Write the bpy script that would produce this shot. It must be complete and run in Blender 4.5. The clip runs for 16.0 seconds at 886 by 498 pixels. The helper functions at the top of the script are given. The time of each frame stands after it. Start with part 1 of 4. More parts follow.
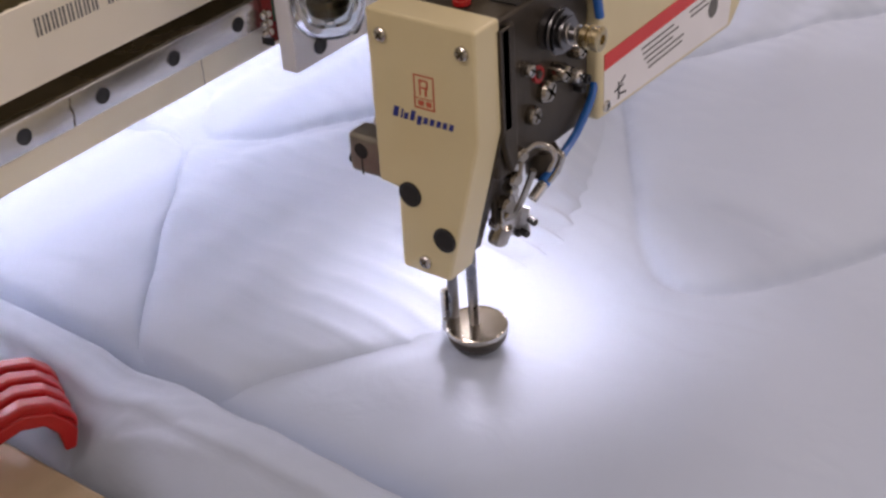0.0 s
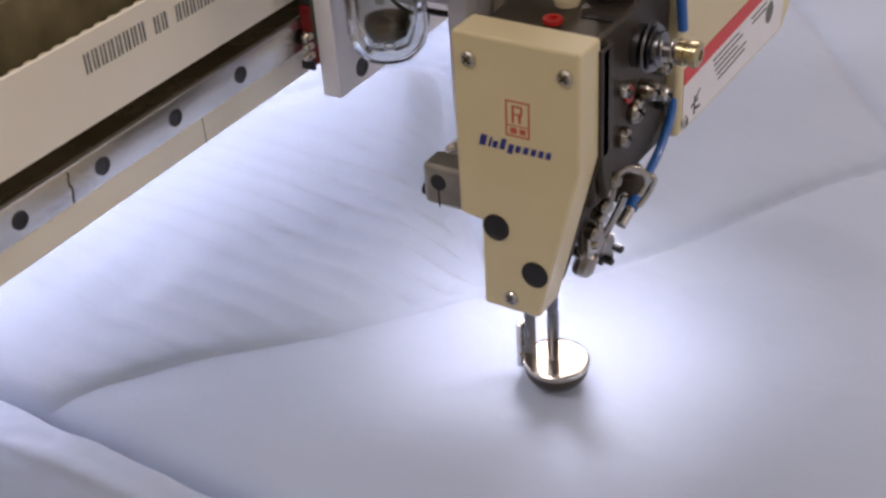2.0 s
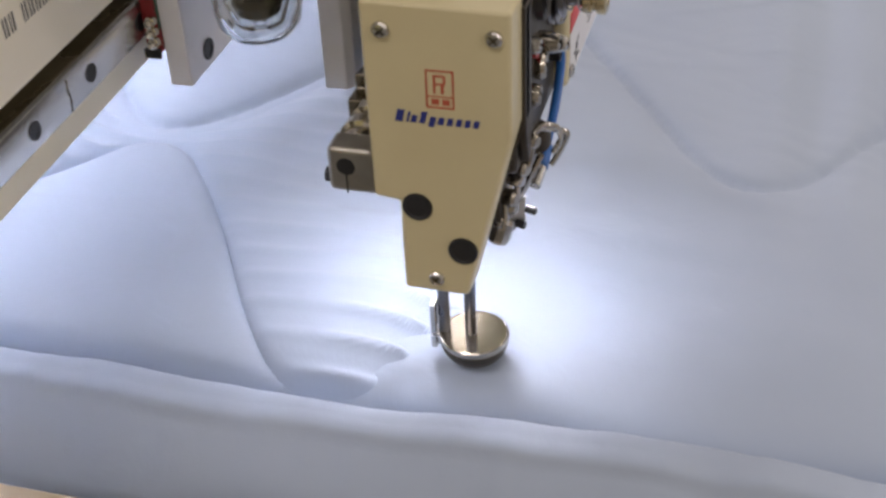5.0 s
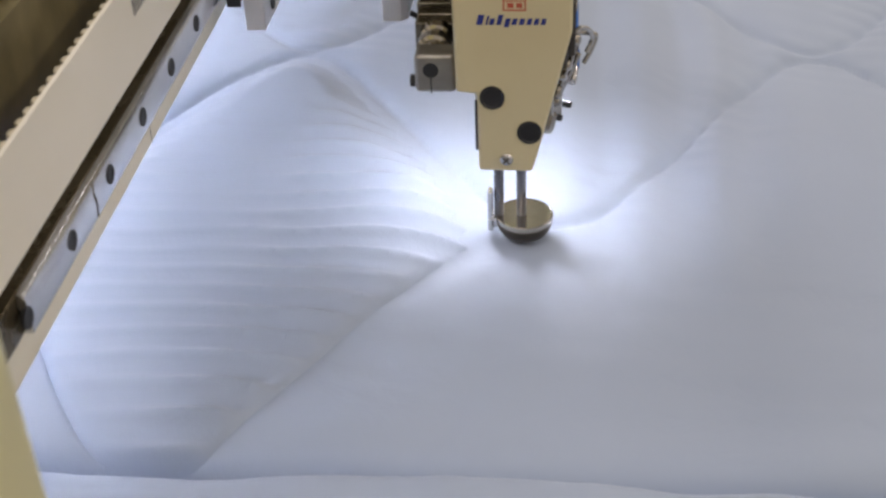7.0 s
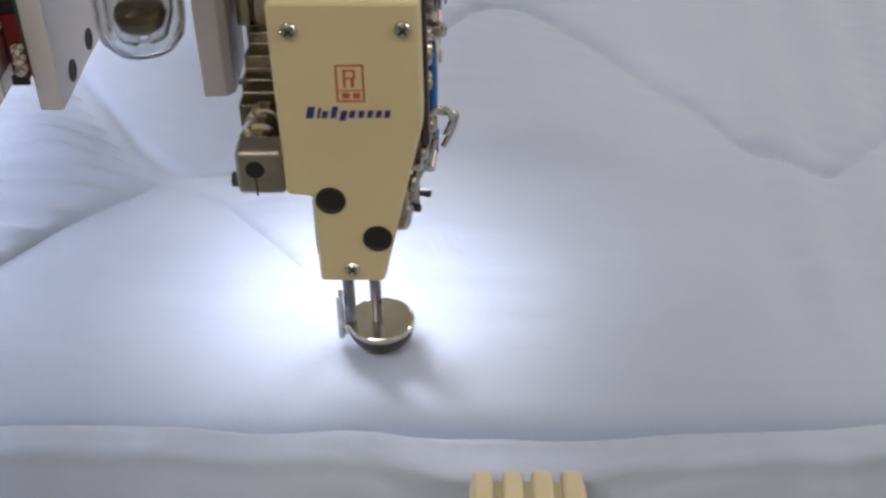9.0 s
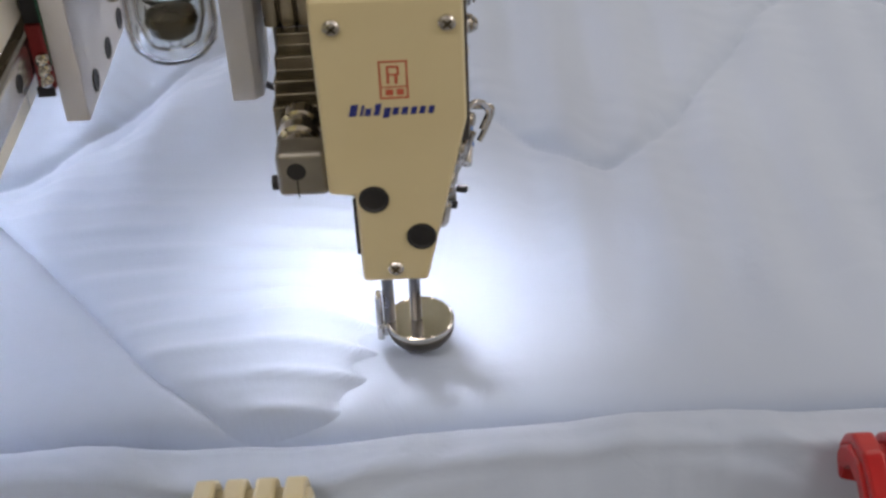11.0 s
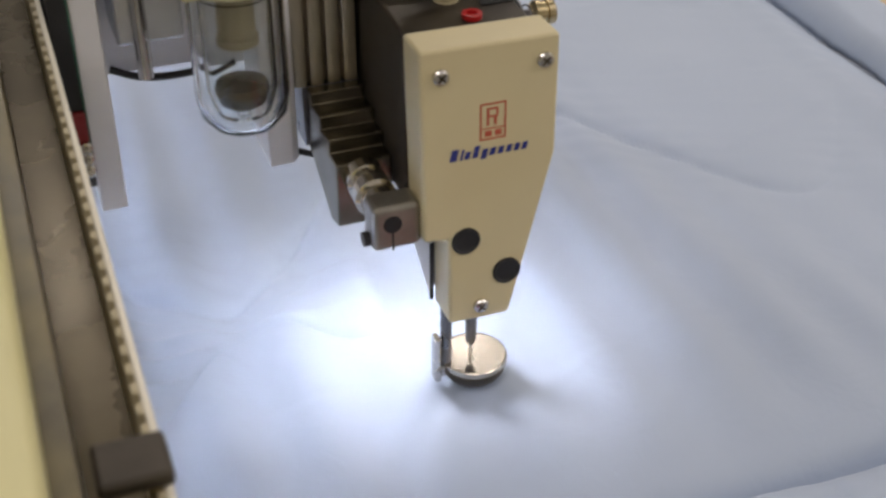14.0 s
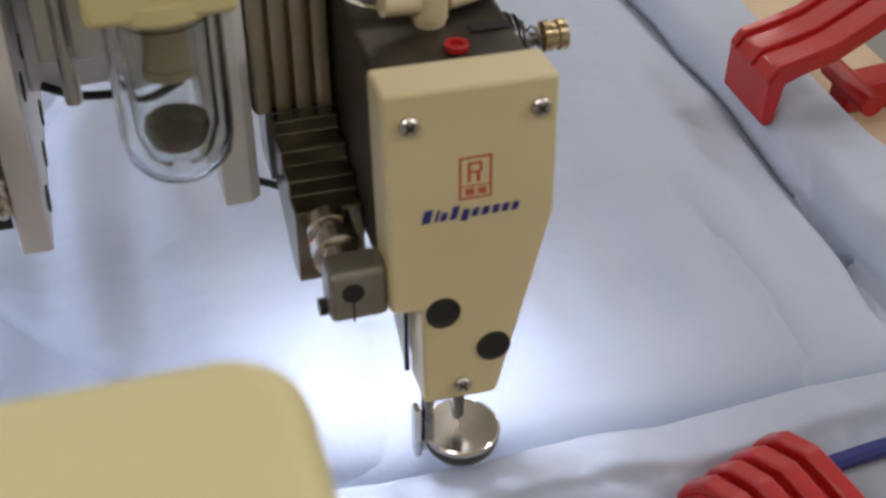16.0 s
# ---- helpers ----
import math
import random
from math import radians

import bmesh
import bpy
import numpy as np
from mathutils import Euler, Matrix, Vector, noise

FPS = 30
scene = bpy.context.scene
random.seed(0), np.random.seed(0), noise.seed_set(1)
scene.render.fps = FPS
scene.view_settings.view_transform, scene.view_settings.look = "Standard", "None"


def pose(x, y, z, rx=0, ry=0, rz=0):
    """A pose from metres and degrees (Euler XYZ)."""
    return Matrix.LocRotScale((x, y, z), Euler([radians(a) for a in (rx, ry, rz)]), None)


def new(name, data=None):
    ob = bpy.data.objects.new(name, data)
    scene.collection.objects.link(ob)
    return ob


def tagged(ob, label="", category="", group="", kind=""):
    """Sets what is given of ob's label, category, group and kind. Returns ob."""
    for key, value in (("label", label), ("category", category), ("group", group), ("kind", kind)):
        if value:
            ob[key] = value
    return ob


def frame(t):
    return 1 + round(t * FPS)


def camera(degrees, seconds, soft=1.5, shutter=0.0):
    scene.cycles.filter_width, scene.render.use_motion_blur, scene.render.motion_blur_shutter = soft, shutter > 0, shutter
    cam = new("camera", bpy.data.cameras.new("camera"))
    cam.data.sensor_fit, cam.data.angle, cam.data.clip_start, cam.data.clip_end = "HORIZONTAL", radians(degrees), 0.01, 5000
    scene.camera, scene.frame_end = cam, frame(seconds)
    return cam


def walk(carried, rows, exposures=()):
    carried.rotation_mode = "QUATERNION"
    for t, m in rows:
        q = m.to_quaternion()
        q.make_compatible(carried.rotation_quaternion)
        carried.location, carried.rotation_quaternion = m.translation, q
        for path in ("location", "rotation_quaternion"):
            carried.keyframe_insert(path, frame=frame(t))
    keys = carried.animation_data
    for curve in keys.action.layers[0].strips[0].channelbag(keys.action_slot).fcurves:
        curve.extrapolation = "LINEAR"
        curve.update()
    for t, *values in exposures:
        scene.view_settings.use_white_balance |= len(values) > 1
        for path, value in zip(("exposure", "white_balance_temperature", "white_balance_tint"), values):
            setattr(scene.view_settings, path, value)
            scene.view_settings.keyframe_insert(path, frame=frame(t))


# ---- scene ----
cam = camera(37.52, 16.0, soft=2.6, shutter=0.0)
cam.data.dof.use_dof, cam.data.dof.focus_distance, cam.data.dof.aperture_fstop = True, 0.85, 15.0
EYE_ROWS = [
    (0, 0.4060, -0.4494, 1.4155, 56.94, 3.42, 35.47),
    (0.5, 0.4225, -0.4424, 1.4201, 56.72, 2.94, 33.54),
    (1, 0.4154, -0.4230, 1.4117, 56.27, 3.39, 32.27),
    (1.5, 0.4380, -0.4287, 1.4212, 56.31, 3.22, 31.46),
    (2, 0.4504, -0.4194, 1.4127, 56.44, 3.41, 30.57),
    (2.5, 0.4777, -0.4336, 1.4077, 56.09, 3.18, 29.78),
    (3, 0.5064, -0.4555, 1.4001, 55.07, 2.67, 29.42),
    (3.6, 0.5113, -0.5194, 1.4007, 54.49, 2.55, 25.43),
    (4.2, 0.5274, -0.5550, 1.4024, 53.96, 2.47, 21.02),
    (4.8, 0.5337, -0.5496, 1.4046, 53.54, 2.34, 16.45),
    (5.5, 0.5246, -0.5166, 1.4071, 53.32, 2.06, 11.26),
    (6, 0.5163, -0.5371, 1.4094, 54.84, 1.39, 7.97),
    (6.5, 0.5189, -0.5406, 1.4097, 55.20, 1.96, 5.96),
    (7, 0.5394, -0.5506, 1.4156, 55.34, 2.08, 5.12),
    (7.5, 0.5608, -0.5568, 1.4110, 56.13, 1.49, 3.03),
    (8, 0.6382, -0.5395, 1.4087, 54.61, 1.78, 1.37),
    (8.5, 0.6972, -0.5165, 1.4153, 53.33, 1.07, 1.69),
    (9.2, 0.7403, -0.5736, 1.4139, 53.05, 1.32, 0.87),
    (9.8, 0.7878, -0.6127, 1.4115, 52.92, 1.68, 0.06),
    (10.4, 0.8311, -0.5975, 1.4091, 52.95, 2.02, -0.82),
    (11, 0.8547, -0.5487, 1.4080, 53.17, 2.22, -1.74),
    (11.5, 0.8693, -0.5616, 1.4143, 55.03, 1.52, -2.95),
    (12, 0.8852, -0.5475, 1.4228, 55.22, 1.42, -4.29),
    (12.5, 0.8872, -0.5060, 1.4210, 55.62, 1.52, -7.42),
    (13, 0.8599, -0.4718, 1.4052, 56.37, 1.00, -11.16),
    (13.5, 0.8606, -0.4444, 1.4156, 55.10, 0.34, -16.75),
    (14, 0.8715, -0.4446, 1.4196, 54.65, -0.19, -20.27),
    (14.5, 0.8828, -0.4641, 1.4084, 54.95, -0.54, -23.35),
    (15, 0.9577, -0.4654, 1.4150, 54.26, -0.16, -22.66),
    (15.5, 1.0507, -0.4822, 1.4105, 53.61, -0.43, -18.22),
    (16, 1.1512, -0.4768, 1.4015, 51.96, -0.06, -15.98),
]
HEAD_ROWS = [
    (0, 0.000, 0.0585), (0.5, 0.036, 0.1050), (1, 0.072, 0.1566), (1.5, 0.120, 0.1504), (2, 0.160, 0.0977), (2.5, 0.190, 0.0524), (3, 0.220, 0.0005), (3.6, 0.260, -0.0500), (4.2, 0.315, -0.0680), (4.8, 0.362, -0.0400), (5.5, 0.400, 0.0265), (6, 0.427, 0.0800), (6.5, 0.457, 0.1290), (7, 0.500, 0.1710), (7.5, 0.545, 0.1480), (8, 0.589, 0.0900), (8.5, 0.624, 0.0520), (9.2, 0.676, -0.0200), (9.8, 0.735, -0.0660), (10.4, 0.792, -0.0520), (11, 0.830, 0.0020), (11.5, 0.868, 0.0490), (12, 0.908, 0.0990), (12.5, 0.950, 0.1480), (13, 0.990, 0.1680), (13.5, 1.036, 0.1250), (14, 1.086, 0.0730), (14.5, 1.121, 0.0200), (15, 1.170, -0.0240), (15.5, 1.211, -0.0680), (16, 1.279, -0.0640),
]
walk(cam, [(t, pose(x, y, z, rx, ry, rz)) for t, x, y, z, rx, ry, rz in EYE_ROWS], exposures=[(0.0, -0.28, 7080, 27), (3.0, -0.34, 6780, 22), (5.5, -0.24, 6720, 17), (8.5, -0.19, 6800, 16), (12.0, -0.12, 6720, 15), (16.0, -0.20, 6680, 15)])
LAMP_POWER, LED_GLOW, STRIP_GLOW = 18.5, 1200.0, 34.0

# ---------------------------------------------------------------- light
world = bpy.data.worlds.new("hall_air")
world.use_nodes = True
world.node_tree.nodes["Background"].inputs[0].default_value = (0.55, 0.6, 0.7, 1)
world.node_tree.nodes["Background"].inputs[1].default_value = 0.035
scene.world = world
FABRIC_Z = 0.90          # level of the quilt under the foot
HEAD_Z = 0.985           # level of the sewing head's origin
CEILING_Z = 3.6
LAMPS = [(-0.4, -1.5, 1.55), (-1.4, 1.6, 1.2), (0.6, -1.6, 0.3), (0.7, 1.6, 0.15), (2.8, -1.5, 0.7), (2.8, 1.6, 0.5), (4.9, -1.5, 3.4), (4.9, 1.6, 3.2), (-1.2, 3.4, 2.6), (0.9, 3.4, 1.15), (2.7, 3.4, 0.9)]
for lx, ly, share in LAMPS:
    lamp_data = bpy.data.lights.new("tube_light", "AREA")
    lamp_data.shape, lamp_data.size, lamp_data.size_y = "RECTANGLE", 1.2, 0.25
    lamp_data.energy, lamp_data.color = LAMP_POWER * share, (1.0, 0.97, 0.93)
    lamp_ob = new("tube_light", lamp_data)
    lamp_ob.matrix_world = pose(lx, ly, CEILING_Z - 0.09)
    tagged(lamp_ob, "white ceiling tube light of the hall", "light")


# ---------------------------------------------------------------- materials
def nodes_of(name):
    m = bpy.data.materials.new(name)
    m.use_nodes = True
    return m, m.node_tree.nodes, m.node_tree.links, m.node_tree.nodes["Principled BSDF"]


def coarse(name, a, b, rough=(0.4, 0.55), metal=0.0, scale=40.0, bump=0.05, bump_scale=300.0, stain=0.25, coat=0.0, dist=0.0005):
    """A painted, cast or woven surface: two colours mixed by large stains and fine grain, with a fine relief."""
    m, n, k, p = nodes_of(name)
    co = n.new("ShaderNodeTexCoord")
    big, fine = n.new("ShaderNodeTexNoise"), n.new("ShaderNodeTexNoise")
    big.inputs["Scale"].default_value, fine.inputs["Scale"].default_value = scale, bump_scale
    big.inputs["Detail"].default_value, fine.inputs["Detail"].default_value = 5.0, 3.0
    k.new(co.outputs["Object"], big.inputs["Vector"]), k.new(co.outputs["Object"], fine.inputs["Vector"])
    mix, ramp, rr = n.new("ShaderNodeMix"), n.new("ShaderNodeMapRange"), n.new("ShaderNodeMapRange")
    mix.data_type = "RGBA"
    mix.inputs[6].default_value, mix.inputs[7].default_value = (*a, 1), (*b, 1)
    ramp.inputs["From Min"].default_value, ramp.inputs["From Max"].default_value = 0.5 - stain, 0.5 + stain
    k.new(big.outputs["Fac"], ramp.inputs["Value"]), k.new(ramp.outputs["Result"], mix.inputs["Factor"])
    rr.inputs["To Min"].default_value, rr.inputs["To Max"].default_value = rough
    k.new(big.outputs["Fac"], rr.inputs["Value"]), k.new(rr.outputs["Result"], p.inputs["Roughness"])
    k.new(mix.outputs[2], p.inputs["Base Color"])
    bu = n.new("ShaderNodeBump")
    bu.inputs["Strength"].default_value, bu.inputs["Distance"].default_value = bump, dist
    k.new(fine.outputs["Fac"], bu.inputs["Height"]), k.new(bu.outputs["Normal"], p.inputs["Normal"])
    p.inputs["Metallic"].default_value, p.inputs["Coat Weight"].default_value = metal, coat
    return m


def glow(name, colour, strength):
    m, n, k, p = nodes_of(name)
    p.inputs["Base Color"].default_value = (0.8, 0.8, 0.8, 1)
    p.inputs["Emission Color"].default_value, p.inputs["Emission Strength"].default_value = (*colour, 1), strength
    return m


def cloth(name, a, b):
    """A thin, smooth woven cover: fine weave, soft creases, a faint sheen."""
    m, n, k, p = nodes_of(name)
    co = n.new("ShaderNodeTexCoord")
    weave_x, weave_y = n.new("ShaderNodeTexWave"), n.new("ShaderNodeTexWave")
    for w, axis in ((weave_x, "X"), (weave_y, "Y")):
        w.bands_direction = axis
        w.inputs["Scale"].default_value, w.inputs["Distortion"].default_value = 180.0, 1.5
        k.new(co.outputs["Object"], w.inputs["Vector"])
    add = n.new("ShaderNodeMath")
    k.new(weave_x.outputs["Fac"], add.inputs[0]), k.new(weave_y.outputs["Fac"], add.inputs[1])
    soft, stain = n.new("ShaderNodeTexNoise"), n.new("ShaderNodeTexNoise")
    soft.inputs["Scale"].default_value, stain.inputs["Scale"].default_value = 22.0, 5.0
    soft.inputs["Detail"].default_value = 6.0
    soft.inputs["Distortion"].default_value = 0.6
    k.new(co.outputs["Object"], soft.inputs["Vector"]), k.new(co.outputs["Object"], stain.inputs["Vector"])
    fine, crease = n.new("ShaderNodeBump"), n.new("ShaderNodeBump")
    fine.inputs["Strength"].default_value, fine.inputs["Distance"].default_value = 0.03, 0.0002
    crease.inputs["Strength"].default_value, crease.inputs["Distance"].default_value = 0.25, 0.006
    k.new(add.outputs[0], fine.inputs["Height"]), k.new(soft.outputs["Fac"], crease.inputs["Height"])
    k.new(fine.outputs["Normal"], crease.inputs["Normal"]), k.new(crease.outputs["Normal"], p.inputs["Normal"])
    mix = n.new("ShaderNodeMix")
    mix.data_type = "RGBA"
    mix.inputs[6].default_value, mix.inputs[7].default_value = (*a, 1), (*b, 1)
    k.new(stain.outputs["Fac"], mix.inputs["Factor"]), k.new(mix.outputs[2], p.inputs["Base Color"])
    p.inputs["Roughness"].default_value, p.inputs["Sheen Weight"].default_value = 0.62, 0.15
    return m


def glass(name, tint):
    m, n, k, p = nodes_of(name)
    p.inputs["Base Color"].default_value = (*tint, 1)
    p.inputs["Transmission Weight"].default_value, p.inputs["Roughness"].default_value, p.inputs["IOR"].default_value = 1.0, 0.03, 1.33
    return m


def planed(name, a, b):
    """Planed softwood: long grain along the boards, with a fine relief."""
    m, n, k, p = nodes_of(name)
    co, near, along = n.new("ShaderNodeTexCoord"), n.new("ShaderNodeMapping"), n.new("ShaderNodeTexNoise")
    near.inputs["Scale"].default_value = (6.0, 6.0, 90.0)
    k.new(co.outputs["Object"], near.inputs["Vector"]), k.new(near.outputs["Vector"], along.inputs["Vector"])
    along.inputs["Scale"].default_value, along.inputs["Detail"].default_value, along.inputs["Distortion"].default_value = 1.6, 7.0, 0.8
    ramp, mix, bu = n.new("ShaderNodeMapRange"), n.new("ShaderNodeMix"), n.new("ShaderNodeBump")
    ramp.inputs["From Min"].default_value, ramp.inputs["From Max"].default_value = 0.32, 0.68
    mix.data_type = "RGBA"
    mix.inputs[6].default_value, mix.inputs[7].default_value = (*a, 1), (*b, 1)
    k.new(along.outputs["Fac"], ramp.inputs["Value"]), k.new(ramp.outputs["Result"], mix.inputs["Factor"]), k.new(mix.outputs[2], p.inputs["Base Color"])
    bu.inputs["Strength"].default_value, bu.inputs["Distance"].default_value = 0.3, 0.0006
    k.new(along.outputs["Fac"], bu.inputs["Height"]), k.new(bu.outputs["Normal"], p.inputs["Normal"])
    p.inputs["Roughness"].default_value = 0.6
    return m


QUILT = cloth("pale_blue_cotton", (0.400, 0.472, 0.595), (0.440, 0.512, 0.635))
CREAM = coarse("cream_enamel", (0.66, 0.568, 0.335), (0.72, 0.632, 0.39), (0.34, 0.46), bump=0.08, bump_scale=900, coat=0.15, scale=18)
YELLOW = coarse("yellowed_cream_enamel", (0.62, 0.57, 0.29), (0.68, 0.63, 0.34), (0.34, 0.46), bump=0.08, bump_scale=500, coat=0.05, scale=14)
BEAM_PAINT = coarse("beam_cream_paint", (0.80, 0.755, 0.61), (0.85, 0.805, 0.66), (0.35, 0.5), bump=0.1, bump_scale=600, scale=12)
WHITE = coarse("white_powder_coat", (0.80, 0.79, 0.80), (0.86, 0.85, 0.86), (0.35, 0.5), bump=0.08, bump_scale=900, scale=25)
CAST = coarse("dark_cast_iron", (0.046, 0.038, 0.030), (0.088, 0.074, 0.058), (0.30, 0.55), metal=0.6, bump=0.25, bump_scale=700, scale=60)
SLOT = coarse("oily_brown_steel", (0.075, 0.058, 0.032), (0.15, 0.12, 0.07), (0.18, 0.36), metal=0.6, bump=0.1, bump_scale=250, scale=20)
STEEL = coarse("bright_steel", (0.50, 0.48, 0.45), (0.66, 0.64, 0.61), (0.16, 0.34), metal=1.0, bump=0.06, bump_scale=1200, scale=80)
DARK_STEEL = coarse("dark_bar_steel", (0.16, 0.16, 0.17), (0.24, 0.24, 0.25), (0.22, 0.36), metal=1.0, bump=0.04, bump_scale=900, scale=60)
BRACKET = coarse("oiled_bracket_steel", (0.15, 0.132, 0.10), (0.34, 0.31, 0.255), (0.16, 0.30), metal=1.0, bump=0.05, bump_scale=500, scale=50)
MACHINED = coarse("machined_block", (0.27, 0.255, 0.225), (0.40, 0.38, 0.34), (0.24, 0.40), metal=0.8, bump=0.1, bump_scale=700, scale=60)
NICKEL = coarse("dull_nickel", (0.30, 0.27, 0.225), (0.48, 0.44, 0.38), (0.12, 0.28), metal=1.0, bump=0.05, bump_scale=600, scale=120)
CHROME = coarse("polished_chrome", (0.62, 0.58, 0.52), (0.72, 0.68, 0.62), (0.07, 0.16), metal=1.0, bump=0.02, bump_scale=500, scale=40)
RAIL = coarse("ground_rail_steel", (0.62, 0.62, 0.63), (0.74, 0.74, 0.74), (0.16, 0.32), metal=0.9, bump=0.05, bump_scale=900, scale=30)
ALUMINIUM = coarse("milled_aluminium", (0.55, 0.55, 0.54), (0.66, 0.66, 0.65), (0.3, 0.45), metal=0.9, bump=0.08, bump_scale=900, scale=40)
FOOT_STEEL = coarse("worn_foot_steel", (0.44, 0.40, 0.34), (0.58, 0.53, 0.46), (0.12, 0.24), metal=1.0, bump=0.03, bump_scale=600, scale=60)
BRASS = coarse("nickel_brass", (0.52, 0.42, 0.24), (0.66, 0.56, 0.36), (0.18, 0.34), metal=1.0, bump=0.05, bump_scale=700, scale=90)
BLACK = coarse("black_socket", (0.008, 0.008, 0.009), (0.02, 0.02, 0.022), (0.4, 0.6), scale=90)
RUBBER = coarse("black_rubber", (0.012, 0.012, 0.013), (0.025, 0.025, 0.027), (0.55, 0.75), scale=50)
BELT = coarse("cream_polyurethane", (0.82, 0.77, 0.64), (0.87, 0.82, 0.70), (0.4, 0.55), bump=0.12, bump_scale=400, scale=10)
INK = coarse("grey_print", (0.10, 0.10, 0.10), (0.2, 0.2, 0.19), (0.6, 0.7), scale=200)
RED = coarse("red_plastic", (0.38, 0.010, 0.012), (0.47, 0.017, 0.017), (0.28, 0.42), bump=0.1, bump_scale=300, scale=30, coat=0.1)
MAROON = coarse("red_end_seal", (0.20, 0.010, 0.012), (0.28, 0.016, 0.018), (0.3, 0.45), scale=60)
BRONZE = coarse("tarnished_profile", (0.42, 0.38, 0.29), (0.54, 0.49, 0.40), (0.28, 0.46), metal=0.8, bump=0.06, bump_scale=500, scale=40)
# brown of the channel wall, darkened to hold the recess's shade
WALL_BROWN = coarse("shaded_channel_brown", (0.085, 0.068, 0.034), (0.24, 0.20, 0.105), (0.26, 0.50), bump=0.2, bump_scale=300, scale=34)
IVORY = coarse("ivory_plastic", (0.62, 0.54, 0.34), (0.68, 0.60, 0.40), (0.35, 0.5), bump=0.08, bump_scale=300, scale=30)
BLUE = coarse("blue_hose", (0.008, 0.11, 0.42), (0.012, 0.15, 0.50), (0.25, 0.38), scale=40, coat=0.2)
WOOD = planed("pale_pine", (0.50, 0.38, 0.24), (0.70, 0.57, 0.40))
LOGO_RED = coarse("red_print", (0.50, 0.09, 0.05), (0.56, 0.12, 0.07), (0.5, 0.6), scale=200)
LOGO_BLUE = coarse("blue_print", (0.02, 0.03, 0.20), (0.03, 0.045, 0.26), (0.5, 0.6), scale=200)
STRIPE = coarse("red_stripe", (0.68, 0.030, 0.030), (0.74, 0.045, 0.040), (0.35, 0.45), scale=60)
LINING = coarse("grey_quilt_backing", (0.30, 0.32, 0.34), (0.38, 0.40, 0.42), (0.8, 0.9), bump=0.3, bump_scale=260, scale=12)
NAVY = coarse("navy_binding", (0.02, 0.03, 0.16), (0.03, 0.04, 0.2), (0.7, 0.8), scale=40)
CLEAR = glass("clear_bowl", (0.96, 0.97, 0.96))
STEM = coarse("filter_stem", (0.48, 0.41, 0.26), (0.55, 0.48, 0.32), (0.4, 0.55), scale=60)
CONCRETE = coarse("grey_floor", (0.20, 0.20, 0.19), (0.28, 0.28, 0.26), (0.5, 0.75), bump=0.2, bump_scale=60, scale=2)
PLASTER = coarse("hall_plaster", (0.55, 0.53, 0.48), (0.62, 0.60, 0.55), (0.7, 0.85), bump=0.2, bump_scale=40, scale=1.2)
LED = glow("led_white", (0.84, 0.89, 1.0), LED_GLOW)
STRIP = glow("led_strip_white", (0.75, 0.81, 1.0), STRIP_GLOW)


# ---------------------------------------------------------------- building blocks
def box(bm, x0, x1, y0, y1, z0, z1):
    v = [bm.verts.new(p) for p in ((x0, y0, z0), (x1, y0, z0), (x1, y1, z0), (x0, y1, z0), (x0, y0, z1), (x1, y0, z1), (x1, y1, z1), (x0, y1, z1))]
    for f in ((3, 2, 1, 0), (4, 5, 6, 7), (0, 1, 5, 4), (1, 2, 6, 5), (2, 3, 7, 6), (3, 0, 4, 7)):
        bm.faces.new([v[i] for i in f])
    return bm


def prism(bm, outline, axis, a, b):
    """An outline drawn in the plane across an axis (0, 1, 2), carried from a to b along it."""
    def place(u, w, d):
        return {0: (d, u, w), 1: (u, d, w), 2: (u, w, d)}[axis]
    lo, hi = [bm.verts.new(place(u, w, a)) for u, w in outline], [bm.verts.new(place(u, w, b)) for u, w in outline]
    bm.faces.new(lo), bm.faces.new(hi)
    for i in range(len(lo)):
        j = (i + 1) % len(lo)
        bm.faces.new((lo[i], lo[j], hi[j], hi[i]))
    bmesh.ops.recalc_face_normals(bm, faces=bm.faces)
    return bm


def lathe(bm, centre, axis, profile, sides=24):
    """A turned part: (radius, distance along the axis) from end to end, closed at both ends."""
    c, ax = Vector(centre), Vector(axis).normalized()
    side = ax.orthogonal().normalized()
    up = ax.cross(side)
    rings = []
    for r, d in profile:
        rings.append([bm.verts.new(c + ax * d + (side * math.cos(2 * math.pi * i / sides) + up * math.sin(2 * math.pi * i / sides)) * max(r, 1e-5)) for i in range(sides)])
    for a, b in zip(rings, rings[1:]):
        for i in range(sides):
            bm.faces.new((a[i], a[(i + 1) % sides], b[(i + 1) % sides], b[i]))
    bm.faces.new(list(reversed(rings[0]))), bm.faces.new(rings[-1])
    bmesh.ops.recalc_face_normals(bm, faces=bm.faces)
    return bm


def rod(bm, a, b, r, sides=16):
    a, b = Vector(a), Vector(b)
    return lathe(bm, a, b - a, [(r, 0), (r, (b - a).length)], sides)


